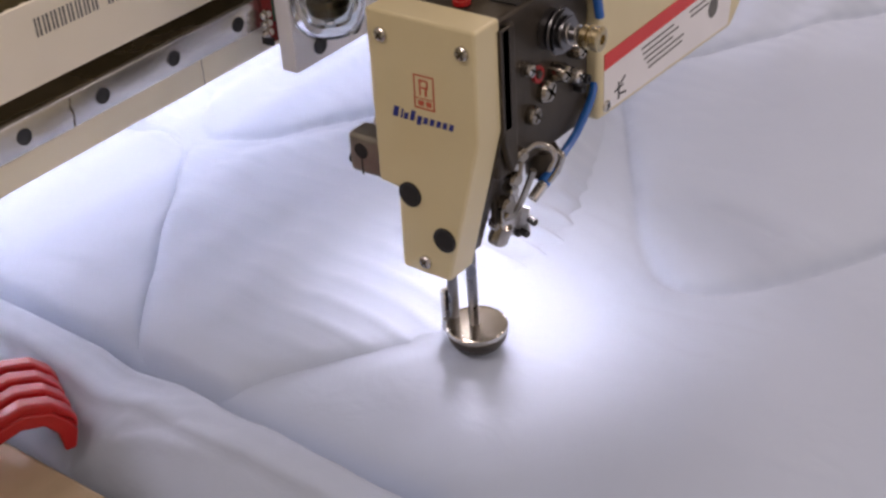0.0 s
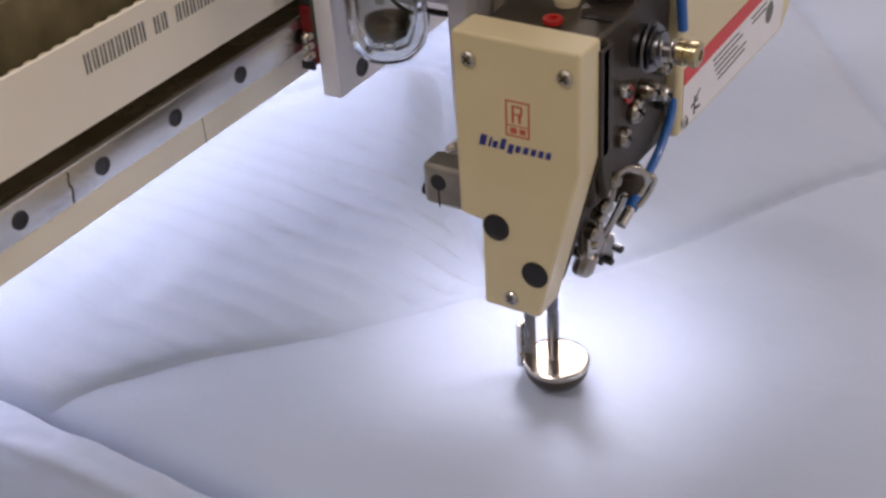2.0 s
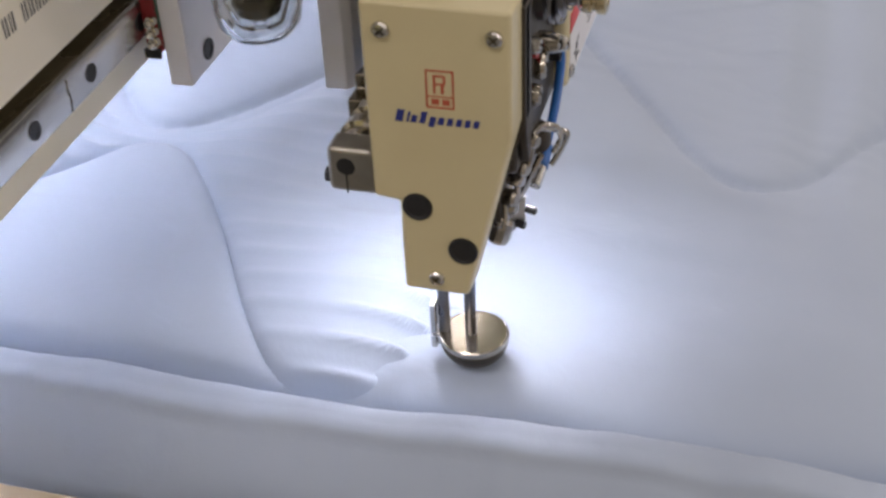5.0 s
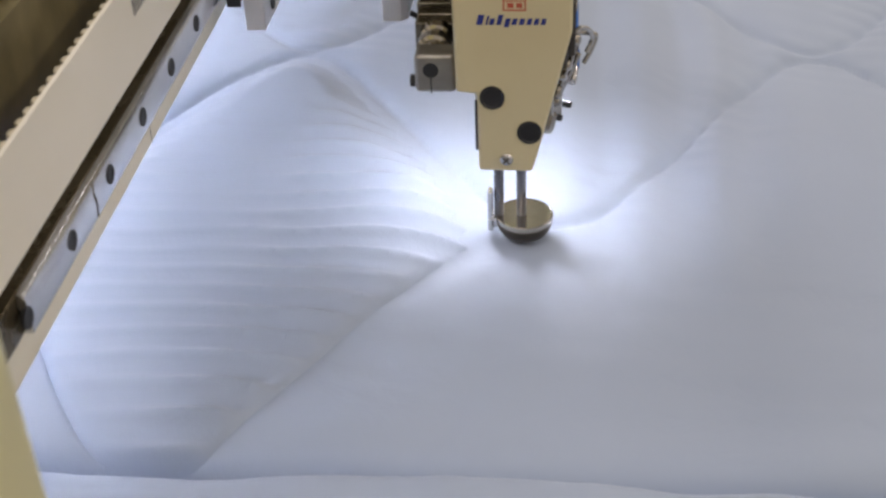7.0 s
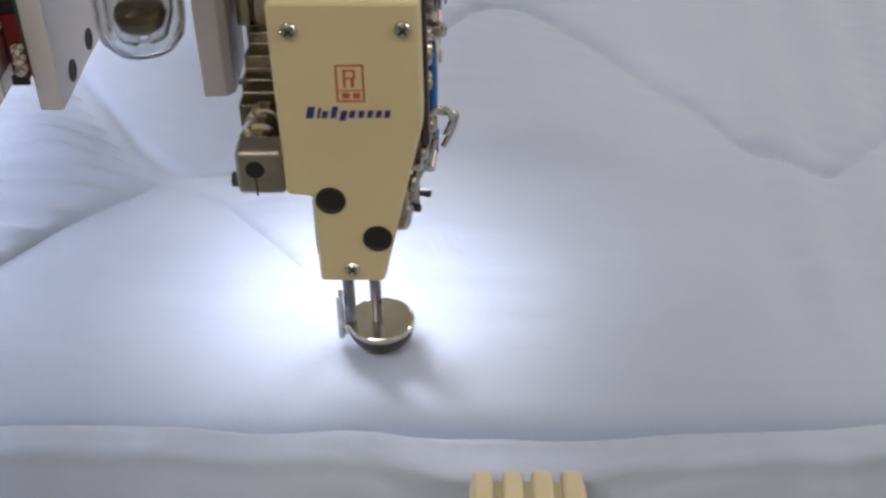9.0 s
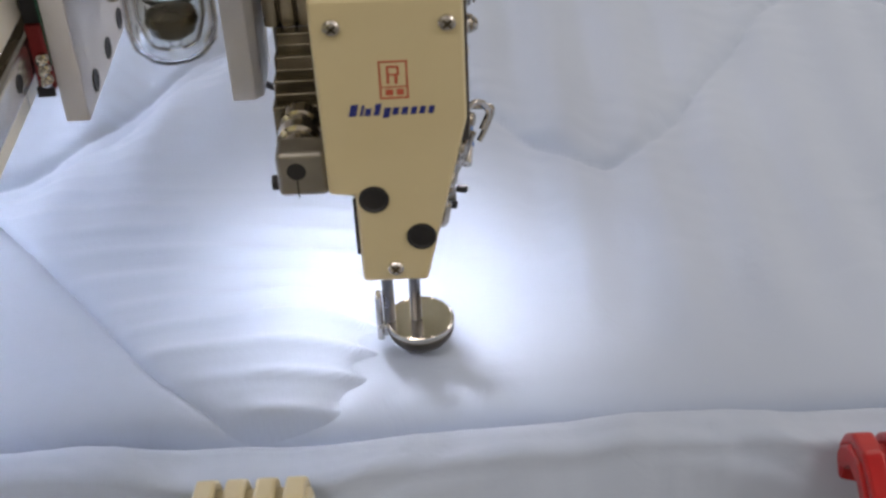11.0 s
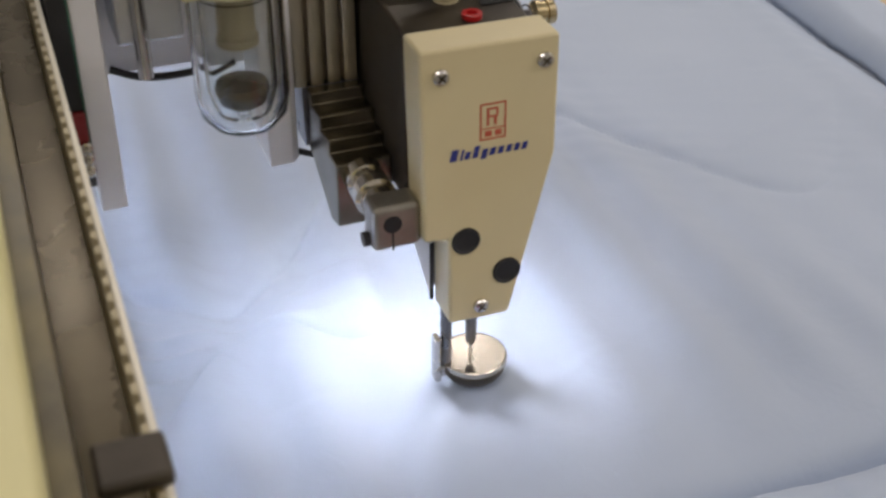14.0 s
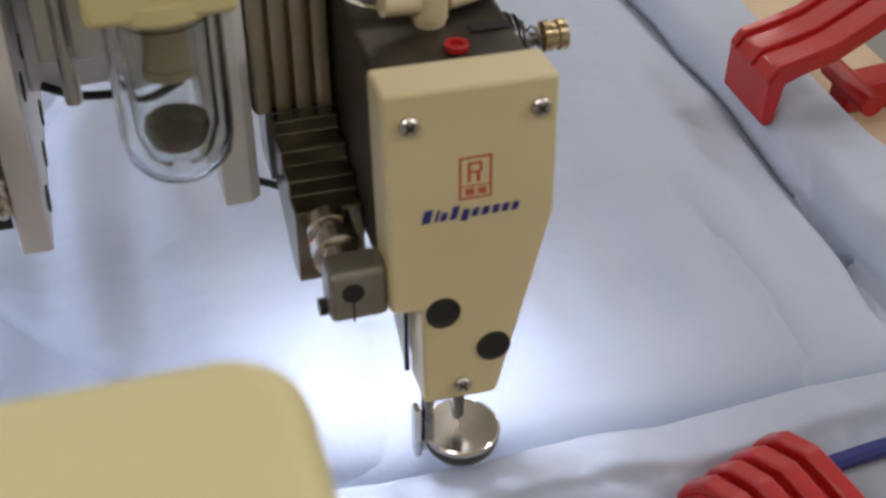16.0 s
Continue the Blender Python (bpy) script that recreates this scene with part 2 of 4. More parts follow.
def hose(bm, points, r, sides=10, steps=6):
    """A round tube through points, smoothed."""
    p = [Vector(q) for q in points]
    line = []
    for i in range(len(p) - 1):
        a, b, c, d = p[max(i - 1, 0)], p[i], p[i + 1], p[min(i + 2, len(p) - 1)]
        for s in range(steps):
            t = s / steps
            line.append(0.5 * ((2 * b) + (c - a) * t + (2 * a - 5 * b + 4 * c - d) * t * t + (3 * b - a - 3 * c + d) * t ** 3))
    line.append(p[-1])
    rings, side = [], None
    for i, q in enumerate(line):
        way = (line[min(i + 1, len(line) - 1)] - line[max(i - 1, 0)]).normalized()
        side = (way.orthogonal() if side is None else side - way * side.dot(way)).normalized()
        up = way.cross(side)
        rings.append([bm.verts.new(q + (side * math.cos(2 * math.pi * j / sides) + up * math.sin(2 * math.pi * j / sides)) * r) for j in range(sides)])
    for a, b in zip(rings, rings[1:]):
        for j in range(sides):
            bm.faces.new((a[j], a[(j + 1) % sides], b[(j + 1) % sides], b[j]))
    bm.faces.new(list(reversed(rings[0]))), bm.faces.new(rings[-1])
    bmesh.ops.recalc_face_normals(bm, faces=bm.faces)
    return bm


def part(name, bm, material, parent=None, label="", bevel=0.0, smooth=True):
    me = bpy.data.meshes.new(name)
    bm.to_mesh(me)
    bm.free()
    me.materials.append(material)
    for f in me.polygons:
        f.use_smooth = smooth
    ob = new(name, me)
    if parent:
        ob.parent = parent
    if bevel:
        mod = ob.modifiers.new("rounded_edges", "BEVEL")
        mod.width, mod.segments, mod.limit_method, mod.angle_limit, mod.harden_normals = bevel, 3, "ANGLE", radians(28), True
    else:
        me.set_sharp_from_angle(angle=radians(32))
    if label:
        tagged(ob, label)
    return ob


def B():
    return bmesh.new()


def thing(name, label, category, group="", at=None):
    ob = new(name)
    ob.empty_display_size = 0.02
    if at is not None:
        ob.matrix_world = at
    return tagged(ob, label, category, group)


# ---------------------------------------------------------------- the hall
def hall():
    for name, dims in (("floor", (-4, 6, -4, 5, -0.1, 0)), ("ceiling", (-4, 6, -4, 5, CEILING_Z, CEILING_Z + 0.1)), ("wall_south", (-4, 6, -4.2, -4, 0, CEILING_Z)),
                       ("wall_north", (-4, 6, 5, 5.2, 0, CEILING_Z)), ("wall_west", (-4.2, -4, -4, 5, 0, CEILING_Z)), ("wall_east", (6, 6.2, -4, 5, 0, CEILING_Z))):
        ob = part(name, box(B(), *dims), CONCRETE if name == "floor" else PLASTER, smooth=False)
        tagged(ob, kind="structure")


# ---------------------------------------------------------------- the quilt
CREASE_Y, CREASE_X, WAVE = -0.030, 1.58, 0.44
CLAMP_X = (-0.195, 0.752, 1.090, 1.437)


# the seam being sewn, as turning and passing points of its waves (x, y)
SEAM = [(-0.80, 0.0), (-0.70, -0.03), (-0.58, -0.03), (-0.45, 0.19), (-0.395, 0.205), (-0.357, 0.196), (-0.256, 0.065), (-0.186, -0.024), (-0.145, -0.034), (-0.106, -0.028),
        (-0.081, 0.004), (-0.045, 0.046), (0.008, 0.098), (0.044, 0.139), (0.080, 0.190), (0.104, 0.198), (0.128, 0.184), (0.168, 0.132), (0.198, 0.086), (0.230, 0.030),
        (0.262, -0.014), (0.300, -0.034), (0.335, -0.022), (0.362, 0.022), (0.390, 0.066), (0.416, 0.112), (0.452, 0.162), (0.506, 0.205), (0.553, 0.182), (0.597, 0.128),
        (0.634, 0.082), (0.684, 0.014), (0.743, -0.032), (0.798, -0.020), (0.838, 0.036), (0.876, 0.083), (0.916, 0.133), (0.958, 0.182), (0.998, 0.202), (1.044, 0.162),
        (1.094, 0.106), (1.131, 0.054), (1.178, 0.006), (1.225, -0.032), (1.290, -0.028), (1.60, 0.10)]
SEAM_X = np.linspace(-0.8, 1.6, 1201)
SEAM_Y = np.convolve(np.pad(np.interp(SEAM_X, *np.array(SEAM).T), 8, mode="edge"), np.hanning(19)[1:-1] / np.hanning(19).sum(), mode="valid")


def seam_y(k, x):
    """The wavy quilting seams: 0 is the one being sewn, 1, 2, ... lie behind it."""
    if k == 0:
        return np.interp(x, SEAM_X, SEAM_Y)
    centre = 0.082 + 0.274 * k
    return centre + (1 if k % 2 == 0 else -1) * 0.132 * np.arcsin(0.8 * np.cos(2 * np.pi * (x - 0.528) / WAVE)) / math.asin(0.8)


def seam_distance(k, x, y):
    slope = (seam_y(k, x + 0.002) - seam_y(k, x - 0.002)) / 0.004
    return (y - seam_y(k, x)) / np.sqrt(1 + slope * slope), slope


def value_noise(x, y, seed):
    """Smooth noise in -1 to 1 on arrays."""
    rng = np.random.RandomState(seed)
    grid = rng.rand(64, 64) * 2 - 1
    xi, yi = np.floor(x).astype(int), np.floor(y).astype(int)
    u, v = x - xi, y - yi
    u, v = u * u * (3 - 2 * u), v * v * (3 - 2 * v)
    g = lambda a, b: grid[(xi + a) % 64, (yi + b) % 64]
    return (g(0, 0) * (1 - u) + g(1, 0) * u) * (1 - v) + (g(0, 1) * (1 - u) + g(1, 1) * u) * v


CREASES = []
crease_rng = random.Random(12)
for crease in range(46):
    CREASES.append((crease_rng.uniform(-0.35, 1.5), crease_rng.uniform(-0.02, 0.62), crease_rng.gauss(0.05, 0.18), crease_rng.uniform(0.04, 0.15), crease_rng.uniform(0.0005, 0.0013), crease_rng.choice((-1, 1))))


def creases(x, y):
    """Thin, sharp pull lines in the cloth."""
    z = np.zeros(np.shape(x))
    for cx, cy, turn, half, high, sign in CREASES:
        u = (x - cx) * math.cos(turn) + (y - cy) * math.sin(turn)
        v = (y - cy) * math.cos(turn) - (x - cx) * math.sin(turn) - 0.35 * u * u / half * 0.2
        fade = np.clip(1 - (u / half) ** 2, 0, 1)
        z = z + sign * high * fade * np.where(v > 0, np.exp(-np.abs(v) / 0.013), np.exp(-np.abs(v) / 0.0045))
    return z


def ground_height(x, y):
    """The quilt before the present seam: flat in front, puffed between the finished seams behind."""
    z = 0.0030 * value_noise(x * 7, y * 7, 3) + 0.0014 * value_noise(x * 19, y * 19, 5) + creases(x, y)
    # long soft waves of the stretched cloth, running from front to back
    z = z + 0.0030 * np.clip(value_noise(x * 5, y * 2.2, 81) * 1.5 + 0.45, 0, 1) * np.clip((y - 0.0) / 0.08, 0, 1) * np.sin(2 * np.pi * (x + 0.016 * value_noise(x * 6, y * 4, 83)) / 0.058)
    near = np.full(np.shape(x), 1.0)
    for k in range(1, 6):
        d, slope = seam_distance(k, x, y)
        near = np.minimum(near, np.abs(d))
        pucker = np.exp(-np.abs(d) / 0.045) * (0.5 + 0.5 * value_noise(x * 9, y * 9, 11 + k))
        z = z + 0.0006 * pucker * np.sin(2 * np.pi * (x * 0.35 + y) / 0.024 + 3 * value_noise(x * 12, y * 12, 7))
    behind, _ = seam_distance(1, x, y)
    loose = np.clip(-behind / 0.05, 0, 1) * np.clip((y - CREASE_Y) / 0.05, 0, 1)
    z = z + 0.0003 * np.interp(x, [0.9, 1.15], [1.0, 0.25]) * loose * np.clip(value_noise(x * 4, y * 9, 51) * 2, 0, 1) * np.sin(2 * np.pi * (y + 0.08 * x + 0.02 * value_noise(x * 4, y * 4, 53)) / 0.034)
    near = np.sqrt(near * near + 0.002 ** 2) - 0.002
    cell = 0.0026 * (1 - np.exp(-near / 0.006)) + 0.0065 * (1 - np.exp(-near / 0.050))
    inner = np.clip((1.47 - x) / 0.16, 0, 1)
    z = z - 0.0024 * inner * np.exp(-near / 0.0024) + np.where(behind > 0, cell, 0.005 * (1 - np.exp(-near / 0.022)) - 0.002) * (0.25 + 0.75 * inner)
    z = z - 0.012 * np.exp(-np.abs(y - CREASE_Y) / 0.022) - 0.020 * np.exp(-np.abs(y - CREASE_Y) / 0.0055) - 0.012 * np.exp(-np.abs(x - CREASE_X) / 0.022) - 0.012 * np.exp(-np.abs(x - CREASE_X) / 0.0075)
    # a long fold beside the right-hand edge
    fold = x - (1.497 + 0.003 * np.sin(24 * y))
    reach = np.clip((0.20 - y) / 0.12, 0, 1) * np.clip((y + 0.04) / 0.03, 0, 1)
    z = z + 0.0060 * reach * np.where(fold > 0, -np.exp(-fold / 0.012), np.exp(fold / 0.035))
    return z


def sewn_height(x, y):
    """The puffed cloth on both sides of the seam that is being sewn, over the flat cloth."""
    d, slope = seam_distance(0, x, y)
    a = np.abs(d)
    to_back, _ = seam_distance(1, x, y)
    window = np.clip(-to_back / 0.06, 0, 1) * np.clip((y - CREASE_Y) / 0.012, 0, 1)
    window = window * window * (3 - 2 * window)
    puff = (0.0068 * (1 - np.exp(-a / 0.0045)) + 0.0047 * (1 - np.exp(-a / 0.035))) * window
    side = 0.25 + 0.75 * np.clip(0.4 + 0.8 * slope * np.sign(d), 0, 1)
    share = np.interp(x, [-0.4, 0.0, 0.2, 0.4, 0.6, 0.9, 1.02, 1.15], [0.8, 1.0, 1.15, 1.45, 1.35, 0.8, 0.45, 0.3])
    patches = np.clip(0.85 + 0.8 * value_noise(x * 4, y * 7, 21), 0, 1)
    fans = (0.95 * np.exp(-(a / 0.19) ** 2) + 0.10 * np.exp(-a / 0.030)) * np.clip(a / 0.010, 0, 1) * patches * side
    phase = (y + 0.06 * x + 0.010 * value_noise(x * 5, y * 5, 23) + 0.004 * value_noise(x * 17, y * 17, 25)) / 0.0235
    folds = 0.95 - 1.9 * np.abs(np.sin(np.pi * phase)) ** 1.4 + 0.15 * np.sin(4 * np.pi * phase + 1.0)
    wrinkle = 0.0033 * share * fans * folds * window ** 0.5
    risen = puff + wrinkle - 0.0032 * (1 - window)
    return ground_height(x, y) + 0.0004 + np.where(d > 0, risen, -0.0060 * (1 - np.exp(-a / 0.004)))


def quilt():
    q = thing("quilt", "pale blue cotton quilt stretched over the frame, half sewn", "quilt", at=pose(0, 0, FABRIC_Z))
    step = 0.0031
    # rows run back from the hem that hangs in front, over the roll, into the flat field
    def bow(c):
        return math.copysign(abs(c) ** 0.45, c)
    rows = [(-0.1045, -0.10), (-0.1040, -0.075), (-0.1035, -0.05), (-0.1020, -0.039)]
    rows += [(-0.100 + 0.030 * u, -0.035 + 0.038 * u + 0.0035 * math.sin(math.pi * u)) for u in np.linspace(0, 1, 12)]
    rows += [(-0.0685, 0.0060), (-0.0668, 0.0082), (-0.0648, 0.0094), (-0.0620, 0.0098), (-0.0580, 0.0094), (-0.0540, 0.0090), (-0.0500, 0.0088), (-0.0460, 0.0087), (-0.0425, 0.0085), (-0.0395, 0.0080)]
    rows += [(-0.0372, 0.0066), (-0.0356, 0.0040), (-0.0346, -0.0020), (-0.0338, -0.0110), (-0.0330, -0.0190), (-0.0320, -0.0240)]
    rows += [(y, 0.0) for y in np.concatenate([np.arange(CREASE_Y, 0.80, step), np.arange(0.80, 1.25, 0.01)])]
    cols = [(x, 0.0) for x in np.concatenate([np.arange(-0.75, -0.42, 0.01), np.arange(-0.42, CREASE_X + 0.001, step)])]
    cols += [(CREASE_X + 0.004, -0.006)]
    cols += [(CREASE_X + 0.039 + 0.034 * bow(math.cos(radians(a))), -0.018 + 0.030 * bow(math.sin(radians(a)))) for a in range(176, -11, -9)]
    cols += [(CREASE_X + 0.0735, -0.045), (CREASE_X + 0.0745, -0.08)]
    ry, rz = np.array(rows).T
    cx, cz = np.array(cols).T
    X, Y = np.meshgrid(cx, ry)
    flat = np.clip((Y - CREASE_Y + 0.02) / 0.02, 0, 1) * np.clip((CREASE_X + 0.02 - X) / 0.02, 0, 1)
    Z = rz[:, None] + cz[None, :] + ground_height(X, Y) * flat
    rolled = 1 - flat
    side = np.clip((X - CREASE_X) / 0.01, 0, 1)
    lumps = rolled * (0.0030 * value_noise(X * 9, Y * 14, 31) + 0.0020 * value_noise(X * 38, Y * 16, 33) + 0.0009 * value_noise(X * 110, Y * 24, 35))
    lumps = lumps + rolled * side * np.clip((0.16 - Y) / 0.08, 0, 1) * (0.006 * value_noise(X * 30 + Y * 20, Y * 34, 61) + 0.003 * value_noise(X * 60, Y * 90, 63))
    Z = Z + lumps
    for xc in CLAMP_X:
        Z = Z - 0.0095 * np.exp(-((X - xc) / 0.062) ** 2) * np.clip((-0.034 - Y) / 0.012, 0, 1)
        # folds that run out from under the clamp
        for way in (-1, 1):
            u, v = way * (X - xc) - 0.028, Y + 0.088
            for slant, high in ((0.16, 0.0075), (0.36, -0.0040), (0.52, 0.0035), (0.75, 0.0025)):
                across = (v - slant * u) / math.hypot(1, slant)
                reach = np.clip(u / 0.02, 0, 1) * np.clip(1 - u / (0.15 - 0.08 * slant), 0, 1)
                Z = Z + rolled * high * reach * np.where(across < 0, np.exp(across / 0.003), np.exp(-across / 0.012)) * (Y < -0.036)
    # the roll lies lower where the seam turns beside it
    for xc in (-0.145, 0.300, 0.743, 1.250):
        Z = Z - 0.0050 * np.exp(-((X - xc) / 0.075) ** 2) * np.clip((-0.030 - Y) / 0.012, 0, 1)
    tuck = X - 1.5694 - 0.19 * (Y - 0.0397) - 0.003 * value_noise(Y * 40, X * 0, 71)
    Z = Z - 0.013 * np.exp(-np.abs(tuck) / 0.0045) * np.clip((0.21 - Y) / 0.05, 0, 1) * np.clip((Y - 0.0) / 0.03, 0, 1)
    Y = Y + np.where(Y < CREASE_Y - 0.005, -0.004 * value_noise(X * 6, Y * 3, 37) - 0.003 * value_noise(X * 23, Y * 5, 39), 0)
    X = X + np.where(X > CREASE_X + 0.005, 0.004 * value_noise(Y * 6, X * 3, 41) + 0.002 * value_noise(Y * 23, X * 5, 43), 0)
    nr, nc = X.shape
    verts = np.stack([X, Y, Z], -1).reshape(-1, 3)
    i = (np.arange(nr - 1)[:, None] * nc + np.arange(nc - 1)[None, :]).ravel()
    faces = np.stack([i, i + 1, i + nc + 1, i + nc], 1)
    me = bpy.data.meshes.new("cover")
    me.from_pydata(verts.tolist(), [], faces.tolist())
    me.materials.append(QUILT)
    me.polygons.foreach_set("use_smooth", [True] * len(me.polygons))
    cover = new("cover", me)
    cover.parent = q
    part("binding", hose(B(), [(1.465, -0.0905, 0.001), (1.50, -0.0890, 0.004), (1.55, -0.0880, 0.005), (1.62, -0.0900, 0.001)], 0.0050), NAVY, q, "navy blue binding strip")
    return q


PANEL, PIVOT = 0.006, 0.011


def sewn_panels(q):
    """The cloth that puffs up beside the new seam, in narrow strips across the seam."""
    strips = []
    for n in range(-75, 218):
        xc = (n + 0.5) * PANEL
        xs = xc + np.array([-PANEL / 2 - 0.0020, -PANEL / 2, -PANEL / 6, PANEL / 6, PANEL / 2, PANEL / 2 + 0.0020])
        top = float(np.max(seam_y(1, xs)))
        low, line = CREASE_Y + 0.001, seam_y(0, xs)
        offsets = np.concatenate([np.arange(-0.0128, 0.0201, 0.0016), np.arange(0.0215, 0.5, 0.0035)])
        offsets = offsets[(offsets > low - line.max() - 0.004) & (offsets < top - line.min() + 0.004)]
        X = np.repeat(xs[None, :], len(offsets), 0)
        Y = np.clip(offsets[:, None] + line[None, :], low, top)
        Z = sewn_height(X, Y)
        Z[:, (0, -1)] -= 0.0013      # hems tucked under the neighbouring strips
        e = 0.0015
        nx, ny = -(sewn_height(X + e, Y) - sewn_height(X - e, Y)) / (2 * e), -(sewn_height(X, Y + e) - sewn_height(X, Y - e)) / (2 * e)
        normals = np.stack([nx, ny, np.ones_like(nx)], -1).reshape(-1, 3)
        normals /= np.linalg.norm(normals, axis=1)[:, None]
        nr, nc = X.shape
        i = (np.arange(nr - 1)[:, None] * nc + np.arange(nc - 1)[None, :]).ravel()
        me = bpy.data.meshes.new("sewn_strip")
        me.from_pydata(np.stack([X - xc, Y, Z - PIVOT], -1).reshape(-1, 3).tolist(), [], np.stack([i, i + 1, i + nc + 1, i + nc], 1).tolist())
        me.materials.append(QUILT)
        me.polygons.foreach_set("use_smooth", [True] * len(me.polygons))
        me.normals_split_custom_set_from_vertices(normals.tolist())
        ob = new("sewn_strip", me)
        ob.parent = q
        ob.matrix_basis = pose(xc, 0, PIVOT)
        strips.append((xc, ob))
    return strips


def closed_cell(q, x0, x1):
    """The pillow between the seam and the front hem, from one low turn of the seam to the next."""
    X, Y = np.meshgrid(np.arange(x0, x1, 0.003), np.arange(CREASE_Y + 0.001, 0.212, 0.0028))
    d, _ = seam_distance(0, X, Y)
    a = np.abs(d)
    window = np.clip((Y - CREASE_Y) / 0.014, 0, 1)
    puff = (0.0034 * (1 - np.exp(-a / 0.0045)) + 0.0042 * (1 - np.exp(-a / 0.035))) * window * window * (3 - 2 * window) - 0.0015 * (1 - window)
    Z = ground_height(X, Y) + 0.0004 + np.where(d < 0, puff, -0.0080 * (1 - np.exp(-a / 0.004)))
    nr, nc = X.shape
    i = (np.arange(nr - 1)[:, None] * nc + np.arange(nc - 1)[None, :]).ravel()
    faces = np.stack([i, i + 1, i + nc + 1, i + nc], 1)
    faces = faces[(d.ravel()[faces] < 0.006).any(1)]
    me = bpy.data.meshes.new("sewn_cell")
    me.from_pydata(np.stack([X, Y, Z], -1).reshape(-1, 3).tolist(), [], faces.tolist())
    me.materials.append(QUILT)
    me.polygons.foreach_set("use_smooth", [True] * len(me.polygons))
    ob = new("sewn_cell", me)
    ob.parent = q
    return ob


# ---------------------------------------------------------------- the frame and its clamps
def frame_rails():
    f = thing("quilting_frame", "pale wooden frame rails that carry the stretched quilt", "frame", at=pose(0, 0, FABRIC_Z))
    part("front_rail", box(B(), -1.2, 1.75, -0.165, -0.1095, -0.085, -0.034), WOOD, f, bevel=0.004)
    part("front_core", box(B(), -1.2, 1.56, -0.088, -0.052, -0.085, -0.034), WOOD, f, bevel=0.006)
    part("side_rail", box(B(), CREASE_X + 0.0795, CREASE_X + 0.155, -0.10, 1.6, -0.085, -0.014), WOOD, f, bevel=0.004)
    part("side_core", box(B(), CREASE_X + 0.018, CREASE_X + 0.058, -0.09, 1.6, -0.085, -0.034), WOOD, f, bevel=0.006)
    for x, y in ((-1.1, -0.14), (1.68, -0.14), (1.68, 1.5), (-1.1, 1.5)):
        part("leg", box(B(), x - 0.04, x + 0.04, y - 0.04, y + 0.04, -FABRIC_Z, -0.086), BEAM_PAINT, f, bevel=0.003)
    part("rear_rail", box(B(), -1.2, 1.75, 1.26, 1.34, -0.085, -0.014), WOOD, f, bevel=0.004)
    part("bed", box(B(), -1.0, 1.56, -0.05, 1.25, -0.10, -0.06), LINING, f)
    return f


def clamp(material, m, label, size=1.0):
    """A spring clamp over the edge roll: a ribbed hood, its jaw, a foot block and a screw. Inside is +y."""
    c = thing("edge_clamp", label, "clamp", "clamps along the quilt's edge", at=m @ Matrix.Scale(size, 4))
    outer = [(0.046, -0.012), (0.050, 0.002), (0.046, 0.012), (0.036, 0.023), (0.018, 0.028), (-0.010, 0.020), (-0.045, 0.002), (-0.060, -0.008), (-0.060, -0.016), (-0.046, -0.012),
             (-0.012, 0.008), (0.014, 0.017), (0.029, 0.014), (0.037, 0.004), (0.038, -0.012)]
    part("hood", prism(B(), outer, 0, -0.033, 0.033), material, c, bevel=0.002)
    for i in range(4):
        x = -0.0255 + i * 0.017
        rib = [(y * 1.04, z + 0.0070) for y, z in outer[1:8]] + [(y, z - 0.001) for y, z in reversed(outer[1:8])]
        part("rib", prism(B(), rib, 0, x - 0.0058, x + 0.0058), material, c, bevel=0.0045)
    part("heel", prism(B(), [(-0.060, -0.014), (-0.030, 0.002), (-0.018, -0.006), (-0.022, -0.034), (-0.058, -0.034)], 0, -0.030, 0.030), material, c, bevel=0.003)
    part("pivot", rod(B(), (-0.036, -0.044, -0.018), (0.036, -0.044, -0.018), 0.0045), STEEL, c)
    return c


def lever_clamp(material, m, label):
    """A long lever clamp over the side roll: jaw, bent arm with two ridges, pivot block. Inside is +y."""
    c = thing("lever_clamp", label, "clamp", at=m)
    over = [(0.0860, 0.001), (0.0905, 0.004), (0.0895, 0.036), (0.0830, 0.046), (0.062, 0.051), (0.042, 0.057), (0.0, 0.081), (-0.070, 0.123)]
    under = [(-0.070, 0.111), (0.0, 0.070), (0.040, 0.046), (0.062, 0.040), (0.0765, 0.034), (0.0815, 0.004)]
    part("arm", prism(B(), over + under, 0, -0.031, 0.031), material, c, bevel=0.002)
    for x in (-0.026, 0.0, 0.026):
        ridge = [(u * 1.012, z + 0.0035) for u, z in over[2:]] + [(u, z - 0.001) for u, z in reversed(over[2:])]
        part("ridge", prism(B(), ridge, 0, x - 0.0042, x + 0.0042), material, c, bevel=0.0022)
    part("pivot_block", prism(B(), [(0.012, -0.013), (0.012, 0.010), (-0.046, 0.014), (-0.050, 0.106), (-0.062, 0.113), (-0.064, -0.013)], 0, -0.012, 0.012), material, c, bevel=0.003)
    part("pivot", rod(B(), (-0.036, 0.006, 0.008), (0.024, 0.006, 0.008), 0.0085), material, c)
    for x, y in ((-0.052, -0.026), (0.10, -0.020)):
        part("frame_bolt", lathe(B(), (x, y, -0.0135), (0, 0, 1), [(0.009, 0), (0.009, 0.004), (0.0062, 0.0045), (0.0062, 0.011), (0.004, 0.012)], 16), DARK_STEEL, c, "dark steel bolt")
    return c


